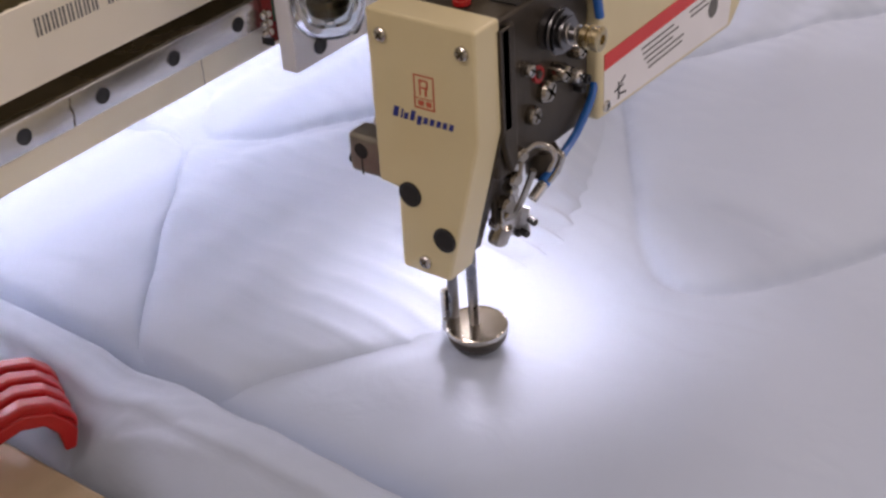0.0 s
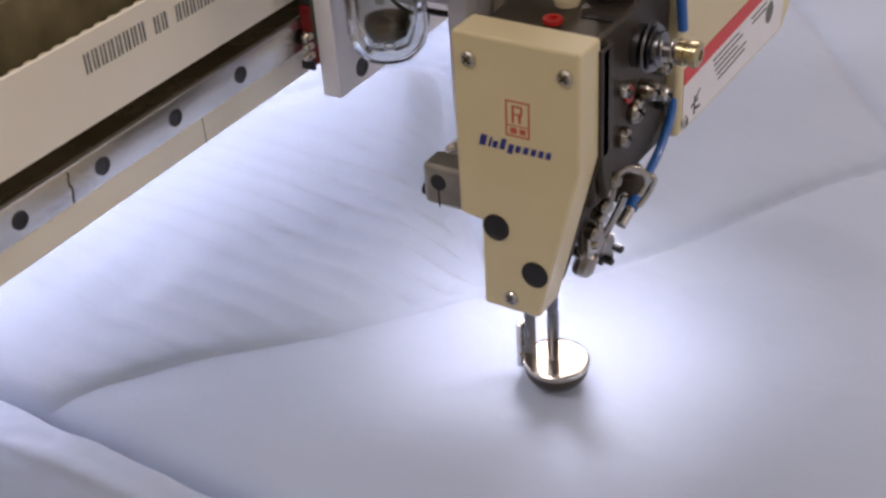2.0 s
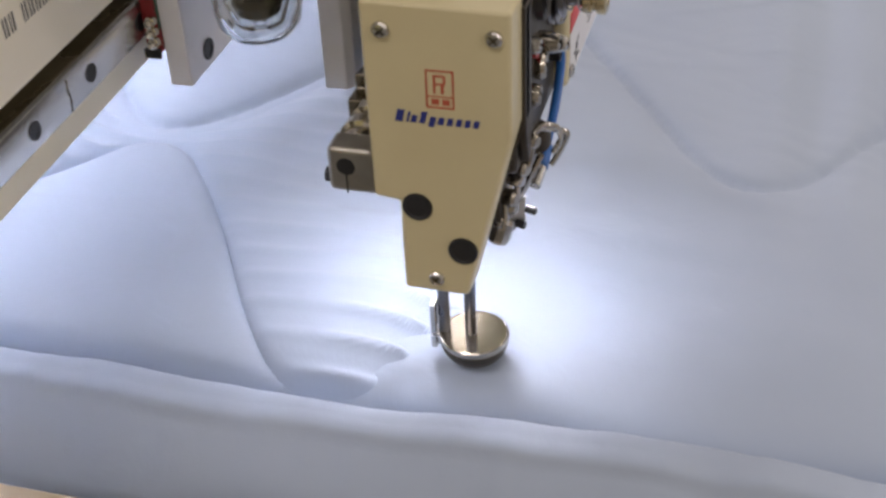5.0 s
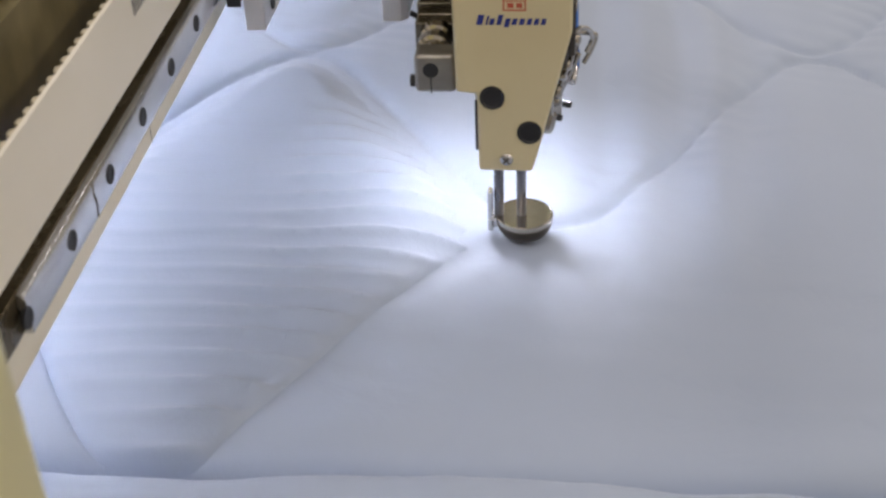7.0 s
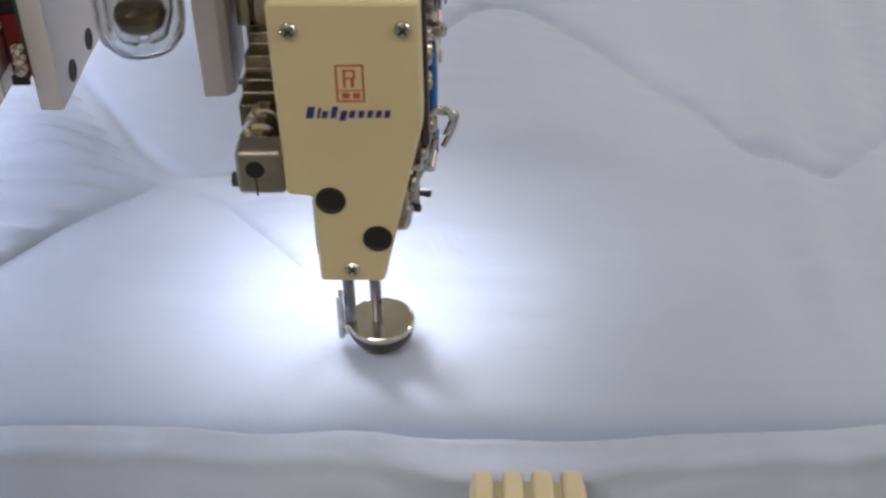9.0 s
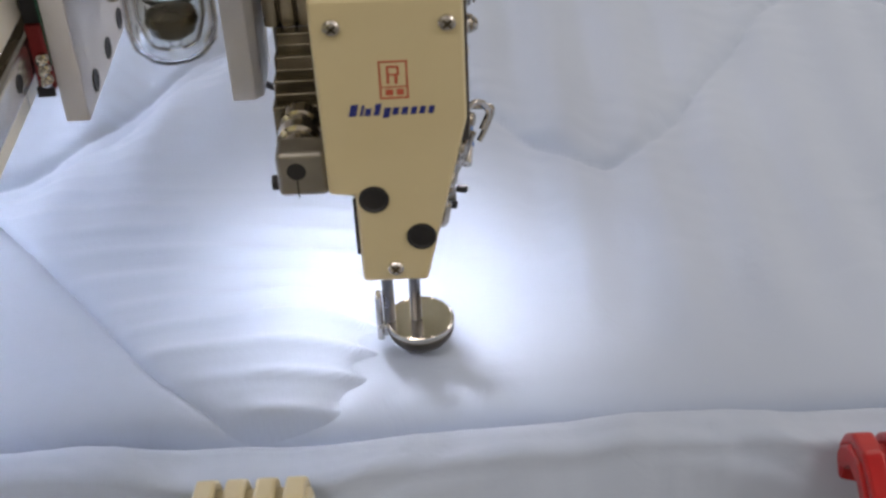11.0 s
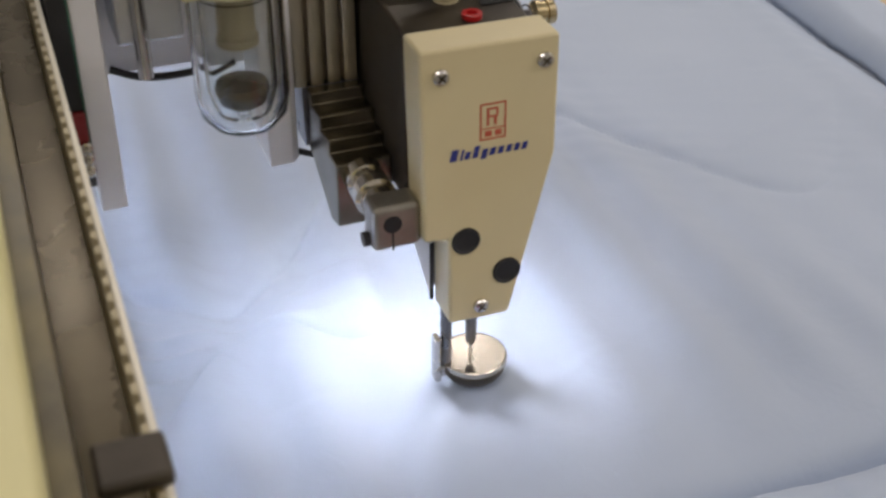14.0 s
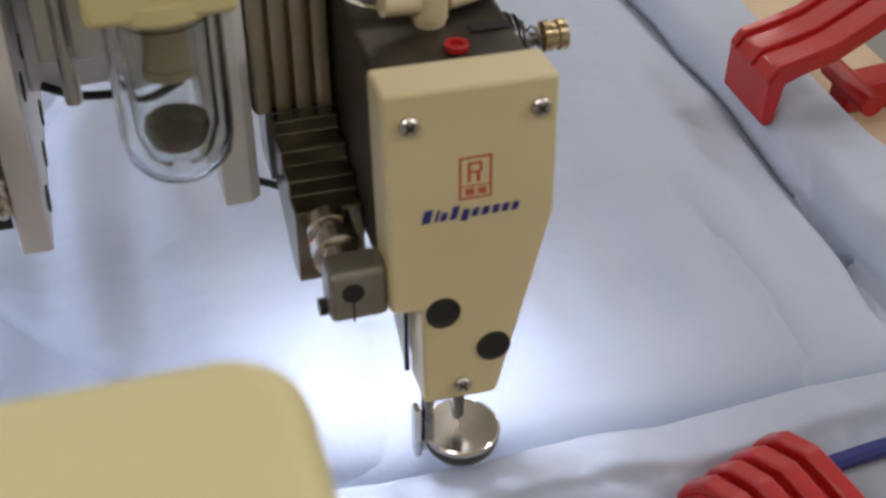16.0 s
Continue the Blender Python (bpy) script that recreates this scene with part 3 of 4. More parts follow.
# ---------------------------------------------------------------- the gantry
def gantry():
    """The bridge over the quilt: its face towards the head is at x = -0.194; it slides along the frame."""
    g = thing("gantry_beam", "cream painted gantry beam with a bright guide rail across the quilt", "machine beam")
    y0, y1 = -0.29, 1.5
    part("lower_panel", box(B(), -0.325, -0.2015, y0, y1, 0.0560, 0.0785), BEAM_PAINT, g, bevel=0.0015)
    part("beam_body", box(B(), -0.362, -0.236, y0, y1, 0.079, 0.170), BEAM_PAINT, g)
    part("slot_floor", box(B(), -0.2355, -0.1975, y0, y1, 0.0795, 0.1005), SLOT, g, "oily brown steel channel", bevel=0.001)
    part("slot_wall", box(B(), -0.2355, -0.219, y0, y1, 0.101, 0.185), WALL_BROWN, g, "brown channel wall with its shade put into the colour")
    part("top_cover", box(B(), -0.42, -0.2265, y0, y1, 0.1855, 0.2055), YELLOW, g, bevel=0.005)
    rail = part("guide_rail", prism(B(), [(-0.1975, 0.0795), (-0.1932, 0.0795), (-0.1930, 0.0815), (-0.1930, 0.0975), (-0.1942, 0.1000), (-0.1975, 0.1005)], 1, -0.118, y1), RAIL, g, "bright ground steel guide rail", bevel=0.0006)
    for k in range(-2, 24):
        y = 0.0 + 0.06 * k
        part("rail_screw", lathe(B(), (-0.1942, y, 0.0900), (1, 0, 0), [(0.0052, 0.0), (0.0052, 0.0018), (0.0034, 0.0018), (0.0034, 0.0014)], 20), BLACK, rail)
    joint = B()
    for y, z0, z1 in ((-0.0242, 0.0800, 0.0850), (-0.0234, 0.0845, 0.0905), (-0.0246, 0.0900, 0.0955), (-0.0238, 0.0950, 0.0985)):
        box(joint, -0.1932, -0.19275, y - 0.0005, y + 0.0005, z0, z1)
    part("rail_joint", joint, SLOT, rail, "oily uneven joint in the rail")
    part("panel_joint", box(B(), -0.2018, -0.2013, 0.0897, 0.0901, 0.0567, 0.0788), SLOT, g)
    part("lamp_tray", box(B(), -0.455, -0.3625, y0, y1, 0.0790, 0.0895), BEAM_PAINT, g, bevel=0.001)
    part("light_strip", box(B(), -0.436, -0.416, -0.28, 1.3, 0.0760, 0.0785), STRIP, g, "glowing white light strip")
    # the rounded housing of the belt pulley at the near end
    plan = []
    for cx, cy, a0 in ((-0.1195, -0.3065, 0), (-0.345, -0.3065, 90), (-0.345, -0.444, 180), (-0.1195, -0.444, 270)):
        plan += [(cx + 0.016 * math.cos(radians(a)), cy + 0.016 * math.sin(radians(a))) for a in range(a0, a0 + 91, 15)]
    part("end_housing", prism(B(), plan, 2, 0.02, 0.2515), YELLOW, g, "yellowed cream rounded end cover", bevel=0.0075)
    part("end_stop", box(B(), -0.2150, -0.1930, -0.170, -0.150, 0.1632, 0.1690), CAST, g, "dark oily steel end stop", bevel=0.002)
    sign = part("warning_sign", prism(B(), [(-0.372, 0.135), (-0.334, 0.135), (-0.353, 0.170)], 0, -0.1035, -0.1031), INK, g, "small dark triangular warning sign")
    part("sign_field", prism(B(), [(-0.366, 0.138), (-0.340, 0.138), (-0.353, 0.163)], 0, -0.1031, -0.1028), BEAM_PAINT, sign)
    for y in (y1 + 0.05,):
        part("far_housing", box(B(), -0.36, -0.12, y - 0.05, y + 0.2, 0.02, 0.25), YELLOW, g, bevel=0.02)
    return g


def drive_belt():
    b = thing("drive_belt", "cream toothed drive belt with grey printing, on edge in its channel", "belt")
    part("band", box(B(), -0.1965, -0.1940, -0.50, 1.25, 0.1135, 0.1625), BELT, b, bevel=0.0006)
    bm = B()
    for i in range(175):
        y = -0.495 + i * 0.01
        prism(bm, [(-0.1966, y - 0.0032), (-0.1966, y + 0.0032), (-0.1988, y + 0.0020), (-0.1988, y - 0.0020)], 2, 0.114, 0.162)
    tagged(part("teeth", bm, STEM, b, "worn brown belt teeth", smooth=False), kind="stuff")
    # two rows of grey printing, as plain upright marks
    for start in (-0.093, 0.37):
        for i in range(19):
            if i in (8, 11):
                continue
            y, tall = start + 0.0060 * i, 0.0112 if i < 8 else 0.0098
            mark = B()
            box(mark, -0.19396, -0.19376, y, y + 0.0013, 0.1415, 0.1415 + tall)
            box(mark, -0.19396, -0.19376, y + 0.0026, y + 0.0041, 0.1415, 0.1415 + tall)
            part("print_mark", mark, INK, b, smooth=False)
    return b


# ---------------------------------------------------------------- the sewing head
def screw(parent, p, axis, r, h, material=None, name="screw"):
    ax = Vector(axis).normalized()
    s = part(name, lathe(B(), p, axis, [(r, 0), (r, h * 0.55), (r * 0.8, h * 0.9), (r * 0.5, h)], 18), material or STEEL, parent)
    side = ax.orthogonal().normalized()
    up = ax.cross(side)
    c = Vector(p) + ax * (h + 0.0001)
    bm = B()
    for d, e in ((side, up), (up, side)):
        q = [c + d * r * 0.65 * i + e * r * 0.13 * j for i, j in ((-1, -1), (1, -1), (1, 1), (-1, 1))]
        bm.faces.new([bm.verts.new(v) for v in q])
    bmesh.ops.solidify(bm, geom=bm.faces[:], thickness=0.0002)
    part("slot", bm, SLOT, s)
    return s


def sewing_head():
    h = thing("sewing_head", "quilting machine head with cream face cover and round steel foot", "sewing machine")
    # face cover
    o = [(-0.033, 0.155), (-0.0315, 0.047), (-0.0182, 0.0455), (-0.0178, -0.009), (0.0168, -0.0095), (0.0405, 0.088), (0.0405, 0.154)]
    cover = part("face_cover", prism(B(), o, 1, -0.004, 0.0205), CREAM, h, "cream enamelled face cover", bevel=0.0022)
    cover.matrix_basis = pose(0, 0.0045, 0, -1.5)
    for x, z in ((-0.0222, 0.1409), (0.0324, 0.1409), (0.0, 0.0)):
        screw(cover, (x, -0.0041, z), (0, -1, 0), 0.0042, 0.0026)
    for x, z in ((-0.0087, 0.0437), (0.0147, 0.0195)):
        part("plug", lathe(B(), (x, -0.0038, z), (0, -1, 0), [(0.0079, 0), (0.0079, 0.0011), (0.0072, 0.0013), (0.0060, 0.0004)], 32), BLACK, cover, "black round plug")
    # red square mark and blue bar of the maker, as plain shapes
    bm = B()
    for x0, x1, z0, z1 in ((-0.0015, 0.0125, 0.1213, 0.1222), (-0.0015, 0.0125, 0.1017, 0.1026), (-0.0015, -0.0006, 0.1026, 0.1213), (0.0116, 0.0125, 0.1026, 0.1213), (-0.0006, 0.0116, 0.1078, 0.1084)):
        box(bm, x0, x1, -0.00425, -0.0041, z0, z1)
    for x0, x1, z0, z1 in ((0.0022, 0.0034, 0.1098, 0.1195), (0.0034, 0.0082, 0.1184, 0.1195), (0.0034, 0.0082, 0.1142, 0.1152), (0.0072, 0.0084, 0.1150, 0.1188), (0.0060, 0.0075, 0.1098, 0.1144), (0.0012, 0.0050, 0.1036, 0.1068), (0.0066, 0.0102, 0.1036, 0.1068)):
        box(bm, x0, x1, -0.0042, -0.0041, z0, z1)
    part("red_mark", bm, LOGO_RED, cover, "red square maker's mark", smooth=False)
    x = -0.0178
    for i in range(10):
        w = (0.0052, 0.0018, 0.0040, 0.0041, 0.0043, 0.0041, 0.0041, 0.0039, 0.0039, 0.0039)[i]
        z1 = 0.0992 if i in (0, 3) else (0.0985 if i == 1 else 0.0968)
        z0 = 0.0912 if i == 4 else 0.0927
        lean = (z1 - z0) * 0.25
        part("blue_mark", prism(B(), [(x, z0), (x + w * 0.72, z0), (x + w * 0.72 + lean, z1), (x + lean, z1)], 1, -0.00425, -0.0041), LOGO_BLUE, cover, "blue slanted maker's mark", smooth=False)
        x += w + 0.0004

    # dark body behind the cover
    body = part("body", prism(B(), [(0.0265, 0.150), (0.0265, 0.052), (0.050, 0.050), (0.128, 0.047), (0.128, 0.160), (0.086, 0.160), (0.080, 0.151)], 0, -0.0300, 0.0375), CAST, h, "dark oily cast iron body", bevel=0.003)
    part("back_plate", prism(B(), [(-0.0165, 0.052), (-0.0160, -0.003), (0.0160, -0.003), (0.0425, 0.086), (0.0425, 0.147), (-0.0300, 0.147), (-0.0300, 0.052)], 1, 0.0255, 0.0350), CAST, body, bevel=0.001)
    part("side_plate", prism(B(), [(0.0265, 0.147), (0.0265, 0.078), (0.034, 0.056), (0.040, 0.062), (0.040, 0.147)], 0, 0.0378, 0.0425), CAST, body, bevel=0.0012)
    part("red_ring", lathe(B(), (0.0079, 0.040, 0.1512), (0, 0, 1), [(0.0052, 0), (0.0052, 0.0026), (0.0030, 0.0026), (0.0030, 0.0008)], 20), RED, body, "red oiling ring")
    part("top_slot", box(B(), 0.018, 0.036, 0.052, 0.058, 0.1508, 0.1514), BLACK, body)
    # bars, needle and foot
    needle_bar = part("needle_bar", lathe(B(), (0.0082, 0.034, 0.050), (0, 0, -1), [(0.0034, 0), (0.0034, 0.118), (0.0026, 0.120), (0.0014, 0.1205)], 20), DARK_STEEL, h, "dark steel needle bar")
    part("needle", lathe(B(), (0.0082, 0.034, -0.070), (0, 0, -1), [(0.0010, 0), (0.0010, 0.011), (0.0007, 0.0125), (0.0001, 0.0135)], 12), STEEL, needle_bar, "thin steel needle")
    bar = part("presser_bar", rod(B(), (-0.0072, 0.034, 0.020), (-0.0072, 0.034, -0.066), 0.0034), DARK_STEEL, h)
    part("foot_clamp", box(B(), -0.0150, -0.0112, 0.0300, 0.0380, -0.076, -0.044), STEEL, bar, bevel=0.0012)
    foot = part("presser_foot", lathe(B(), (0.0103, 0.034, -0.0635), (0, 0, -1), [(0.0184, 0.0), (0.0190, -0.0006), (0.0197, 0.0), (0.0199, 0.0012), (0.0196, 0.0030), (0.0182, 0.0085), (0.0150, 0.0130), (0.0105, 0.0160), (0.0050, 0.0171), (0.0020, 0.0171), (0.0020, 0.0158), (0.0048, 0.0156), (0.0098, 0.0145), (0.0138, 0.0115), (0.0166, 0.0075), (0.0181, 0.0025)], 56), FOOT_STEEL, h, "polished round dish presser foot")
    # added dark shell: the shade below the dish's rim, as colour
    part("foot_shade_shell", lathe(B(), (0.0103, 0.034, -0.0635), (0, 0, -1), [(0.0193, 0.0036), (0.0197, 0.0040), (0.0186, 0.0088), (0.0155, 0.0135), (0.0110, 0.0166), (0.0040, 0.0179), (0.0040, 0.0174), (0.0104, 0.0163), (0.0148, 0.0133), (0.0179, 0.0088)], 48), CAST, foot, "dark underside with its shade put into the colour")
    part("foot_arm", box(B(), -0.0140, -0.0075, 0.0315, 0.0365, -0.074, -0.066), STEEL, foot, bevel=0.001)
    # work lamps under the body
    for x, y, z in ((-0.040, 0.084, 0.042), (0.034, 0.078, 0.050)):
        lamp = part("work_lamp", lathe(B(), (x, y, z), (0, 0.05, -1), [(0.0095, 0), (0.0110, 0.004), (0.0110, 0.0165), (0.0096, 0.0165), (0.0090, 0.0095)], 24), CAST, h)
        part("lens", lathe(B(), (x, y + 0.0005, z - 0.0098), (0, 0.05, -1), [(0.0039, 0), (0.0039, 0.0006)], 20), LED, lamp, "glowing white work lamp lens")

    # right-hand side: tension unit, levers, hose
    tension = part("tension_unit", lathe(B(), (0.0376, 0.082, 0.126), (1, 0, 0), [(0.012, 0), (0.012, 0.004), (0.005, 0.0045), (0.005, 0.007), (0.0140, 0.0072), (0.0136, 0.0085), (0.006, 0.0092), (0.0124, 0.0100), (0.0128, 0.0108), (0.0080, 0.0109), (0.0078, 0.0125), (0.0100, 0.0128), (0.0098, 0.0140), (0.004, 0.0145), (0.003, 0.022)], 32), DARK_STEEL, h, "dark steel thread tension discs")
    bm = B()
    hose(bm, [(0.0500 + 0.0011 * i, 0.082 + 0.0060 * math.cos(i * 1.2), 0.126 + 0.0060 * math.sin(i * 1.2)) for i in range(0, 14)], 0.0006, 6, 2)
    part("spring", bm, STEEL, tension)
    part("knurled_nut", lathe(B(), (0.0600, 0.082, 0.1265), (1, 0, 0), [(0.0055, 0), (0.0072, 0.001), (0.0072, 0.005), (0.0060, 0.0055), (0.0060, 0.0075), (0.0072, 0.008), (0.0072, 0.012), (0.0050, 0.013), (0.0030, 0.013), (0.0028, 0.011)], 22), BRASS, tension, "knurled brass nut")
    part("red_lever", lathe(B(), (0.0378, 0.0680, 0.1035), (1, 0, 0.1), [(0.0052, 0), (0.0052, 0.0018), (0.0034, 0.0018), (0.0034, 0.0006)], 18), RED, h, "small red ring")
    part("red_lever_pin", rod(B(), (0.0378, 0.0680, 0.1035), (0.0405, 0.0680, 0.1035), 0.0026), CAST, h)
    for y, z, r, l in ((0.086, 0.098, 0.0060, 0.011), (0.097, 0.092, 0.0050, 0.013), (0.075, 0.090, 0.0075, 0.006), (0.060, 0.081, 0.0060, 0.006), (0.055, 0.112, 0.0045, 0.007), (0.108, 0.104, 0.0065, 0.009)):
        screw(h, (0.0376, y, z), (1, 0, 0), r, l, STEEL if r < 0.0055 else NICKEL, "side_screw")
    for y, z in ((0.108, 0.083), (0.118, 0.080), (0.112, 0.0765)):
        part("socket_screw", lathe(B(), (0.0376, y, z), (1, 0, 0), [(0.0032, 0), (0.0032, 0.006), (0.0018, 0.006), (0.0018, 0.004)], 14), BLACK, h)
    part("thread_bracket", prism(B(), [(0.036, 0.072), (0.050, 0.068), (0.060, 0.046), (0.056, 0.018), (0.046, 0.004), (0.037, 0.014)], 0, 0.0225, 0.0262), CAST, h, bevel=0.001)
    # air hose: in at the top, behind the tension unit, out again below it
    part("hose", hose(B(), [(0.050, 0.104, 0.200), (0.0475, 0.112, 0.165), (0.0462, 0.121, 0.138), (0.0455, 0.127, 0.118)], 0.0030), BLUE, h, "bright blue air hose")
    part("hose", hose(B(), [(0.0455, 0.117, 0.205), (0.0455, 0.121, 0.165), (0.0458, 0.126, 0.145)], 0.0028), BLUE, h, "bright blue air hose")
    part("hose", hose(B(), [(0.0400, 0.130, 0.072), (0.0415, 0.1227, 0.0627), (0.0420, 0.1053, 0.0490), (0.0420, 0.0853, 0.0407), (0.0420, 0.0720, 0.0350)], 0.0027), BLUE, h, "bright blue air hose")
    part("hose_end", rod(B(), (0.0420, 0.0790, 0.0380), (0.0418, 0.0665, 0.0325), 0.0040), BLUE, h)
    part("hose_socket", rod(B(), (0.0418, 0.0665, 0.0325), (0.0405, 0.0560, 0.0270), 0.0034), STEEL, h)
    part("guide_loop", hose(B(), [(0.0400, 0.048, 0.062), (0.0450, 0.055, 0.0660), (0.0510, 0.060, 0.0630), (0.0535, 0.0615, 0.0555), (0.0500, 0.060, 0.0470)], 0.0017, 8), STEEL, h, "bent steel wire guide")
    # chain of links, pins and guides down the slanted edge
    for x, y, z, r, l in ((0.0420, 0.044, 0.0640, 0.0042, 0.006), (0.0385, 0.044, 0.0560, 0.0034, 0.005), (0.0370, 0.044, 0.0466, 0.0046, 0.006), (0.0330, 0.046, 0.0375, 0.0036, 0.007),
                          (0.0310, 0.044, 0.0270, 0.0050, 0.006), (0.0280, 0.047, 0.0190, 0.0038, 0.008), (0.0240, 0.044, 0.0110, 0.0046, 0.006)):
        part("link_pin", lathe(B(), (x - 0.004, y, z), (1, -0.35, 0), [(r, 0), (r, l), (r * 0.72, l + 0.0018), (r * 0.4, l + 0.002)], 16), NICKEL if r > 0.0037 else STEEL, h)
    part("link_arm", hose(B(), [(0.0420, 0.044, 0.062), (0.0400, 0.043, 0.050), (0.0345, 0.043, 0.036), (0.0330, 0.044, 0.024), (0.0270, 0.044, 0.013)], 0.0019, 8), NICKEL, h)
    part("link_arm", hose(B(), [(0.0445, 0.052, 0.050), (0.0400, 0.052, 0.038), (0.0350, 0.053, 0.026), (0.0300, 0.052, 0.016)], 0.0022, 8), NICKEL, h)
    part("lower_knob", lathe(B(), (0.0260, 0.046, 0.0110), (-0.25, -0.30, -1), [(0.0050, 0), (0.0066, 0.002), (0.0068, 0.0115), (0.0055, 0.0145), (0.004, 0.015)], 10), NICKEL, h, "worn nickel thread guide knob")
    part("side_lug", prism(B(), [(0.040, 0.030), (0.058, 0.026), (0.062, 0.008), (0.050, 0.000), (0.040, 0.006)], 0, 0.0265, 0.0295), STEEL, h, bevel=0.001)
    for x, y, z in ((0.0380, 0.060, 0.0089), (0.0320, 0.060, -0.0015), (0.0262, 0.060, -0.0030)):
        part("guide_pin", lathe(B(), (x - 0.003, y, z), (1, -0.2, -0.1), [(0.0024, 0), (0.0024, 0.0055), (0.0016, 0.0062)], 12), BLACK, h)
    part("guide_plate", box(B(), 0.0255, 0.0345, 0.0605, 0.0625, -0.004, 0.016), ALUMINIUM, h, bevel=0.0006)
    part("hex_key", hose(B(), [(0.0395, 0.062, 0.0600), (0.0480, 0.064, 0.0590), (0.0545, 0.0655, 0.0575), (0.0560, 0.0658, 0.0545), (0.0530, 0.0648, 0.046), (0.0485, 0.0632, 0.0375)], 0.0017, 8), STEEL, h, "bent steel hex key")

    # the arm behind, with its label
    arm = part("arm", prism(B(), [(0.1285, 0.175), (0.1285, 0.046), (0.320, 0.036), (0.338, 0.050), (0.338, 0.175)], 0, -0.034, 0.0445), CREAM, h, "cream painted machine arm", bevel=0.004)
    label = part("label_panel", prism(B(), [(0.134, 0.0785), (0.134, 0.0500), (0.314, 0.0410), (0.322, 0.0785)], 0, 0.0446, 0.0450), WHITE, arm, "white safety label with small printing")
    part("red_stripe", box(B(), 0.0446, 0.0451, 0.1345, 0.330, 0.0790, 0.0895), STRIPE, arm, "red stripe")
    for i, (y, l) in enumerate(((0.182, 0.045), (0.184, 0.050), (0.186, 0.040), (0.190, 0.052), (0.192, 0.048), (0.250, 0.03), (0.252, 0.028))):
        z = 0.0735 - (i % 5) * 0.0042
        part("print_line", box(B(), 0.0450, 0.0452, y, y + l, z, z + 0.0014), INK, label)
    bm = B()
    for pts in ([(0.1515, 0.064), (0.1535, 0.064), (0.1535, 0.052), (0.1515, 0.052)], [(0.147, 0.060), (0.158, 0.061), (0.158, 0.0595), (0.147, 0.0585)], [(0.154, 0.056), (0.162, 0.0545), (0.162, 0.053), (0.154, 0.0545)], [(0.155, 0.063), (0.161, 0.066), (0.161, 0.0645), (0.155, 0.0615)]):
        prism(bm, pts, 0, 0.0450, 0.0452)
    part("black_symbol", bm, BLACK, label, smooth=False)
    part("emblem", lathe(B(), (0.0450, 0.287, 0.064), (1, 0, 0), [(0.0075, 0), (0.0075, 0.0002)], 24), INK, label)
    for y, z in ((0.137, 0.054), (0.324, 0.10)):
        screw(arm, (0.0446, y, z), (1, 0, 0), 0.004, 0.002)

    # top: solenoid block, oil fitting and tubes
    part("solenoid", box(B(), -0.028, 0.001, 0.098, 0.127, 0.152, 0.174), YELLOW, h, bevel=0.002)
    part("oil_fitting", lathe(B(), (0.0035, 0.066, 0.150), (0, 0, 1), [(0.0070, 0), (0.0070, 0.003), (0.0080, 0.0035), (0.0080, 0.015), (0.0066, 0.017), (0.0064, 0.022), (0.0048, 0.0235)], 24), IVORY, h, "ivory plastic oil fitting")
    part("fitting_branch", rod(B(), (0.0035, 0.066, 0.161), (-0.018, 0.062, 0.164), 0.0055), IVORY, h)
    part("fitting_arm", rod(B(), (0.012, 0.068, 0.158), (0.026, 0.074, 0.157), 0.0035), IVORY, h)
    part("clear_tube", hose(B(), [(-0.017, 0.062, 0.164), (-0.032, 0.066, 0.170), (-0.042, 0.080, 0.190), (-0.046, 0.100, 0.225)], 0.0026), CLEAR, h, "clear oil tube")
    part("black_block", box(B(), 0.006, 0.036, 0.088, 0.126, 0.161, 0.190), RUBBER, h, bevel=0.002)
    part("chain_link", hose(B(), [(0.026, 0.074, 0.157), (0.036, 0.078, 0.158), (0.046, 0.080, 0.160), (0.050, 0.079, 0.158)], 0.0030, 8), CHROME, h)
    for r0 in (0.0, 0.004):
        part("black_cable", hose(B(), [(0.036, 0.100, 0.178 + r0), (0.048, 0.094, 0.176 + r0), (0.053, 0.086, 0.166), (0.050, 0.080, 0.158), (0.044, 0.079, 0.158)], 0.0011, 8), RUBBER, h)

    # left-hand side: stepped bracket, clamp block and shaft
    steps = part("stepped_bracket", prism(B(), [(0.112, 0.088), (0.104, 0.088), (0.104, 0.0805), (0.086, 0.0830), (0.086, 0.0745), (0.070, 0.0770), (0.070, 0.0685), (0.056, 0.0690), (0.056, 0.030), (0.070, 0.026), (0.112, 0.050)], 0, -0.0620, -0.0305), BRACKET, h, "stepped dark steel bracket", bevel=0.001)
    shaft = part("shaft", lathe(B(), (-0.0475, 0.056, 0.0605), (0, -1, 0), [(0.0110, 0), (0.0110, 0.008), (0.0085, 0.009), (0.0085, 0.016), (0.0115, 0.017), (0.0115, 0.024), (0.0090, 0.025), (0.0090, 0.034)], 28), CHROME, h, "polished shaft with collars")
    blk = part("clamp_block", box(B(), -0.0575, -0.0315, 0.006, 0.0240, 0.0440, 0.0705), MACHINED, h, "dull steel split clamp block", bevel=0.0034)
    part("shaft_end", lathe(B(), (-0.0471, 0.0061, 0.0601), (0, -1, 0), [(0.0050, 0), (0.0050, 0.0004), (0.0046, 0.0004)], 22), BLACK, blk)
    part("split", box(B(), -0.0475, -0.0467, 0.0056, 0.0062, 0.0442, 0.0555), BLACK, blk)
    part("clamp_screw", rod(B(), (-0.0575, 0.014, 0.0490), (-0.0610, 0.014, 0.0490), 0.0040), BLACK, blk)
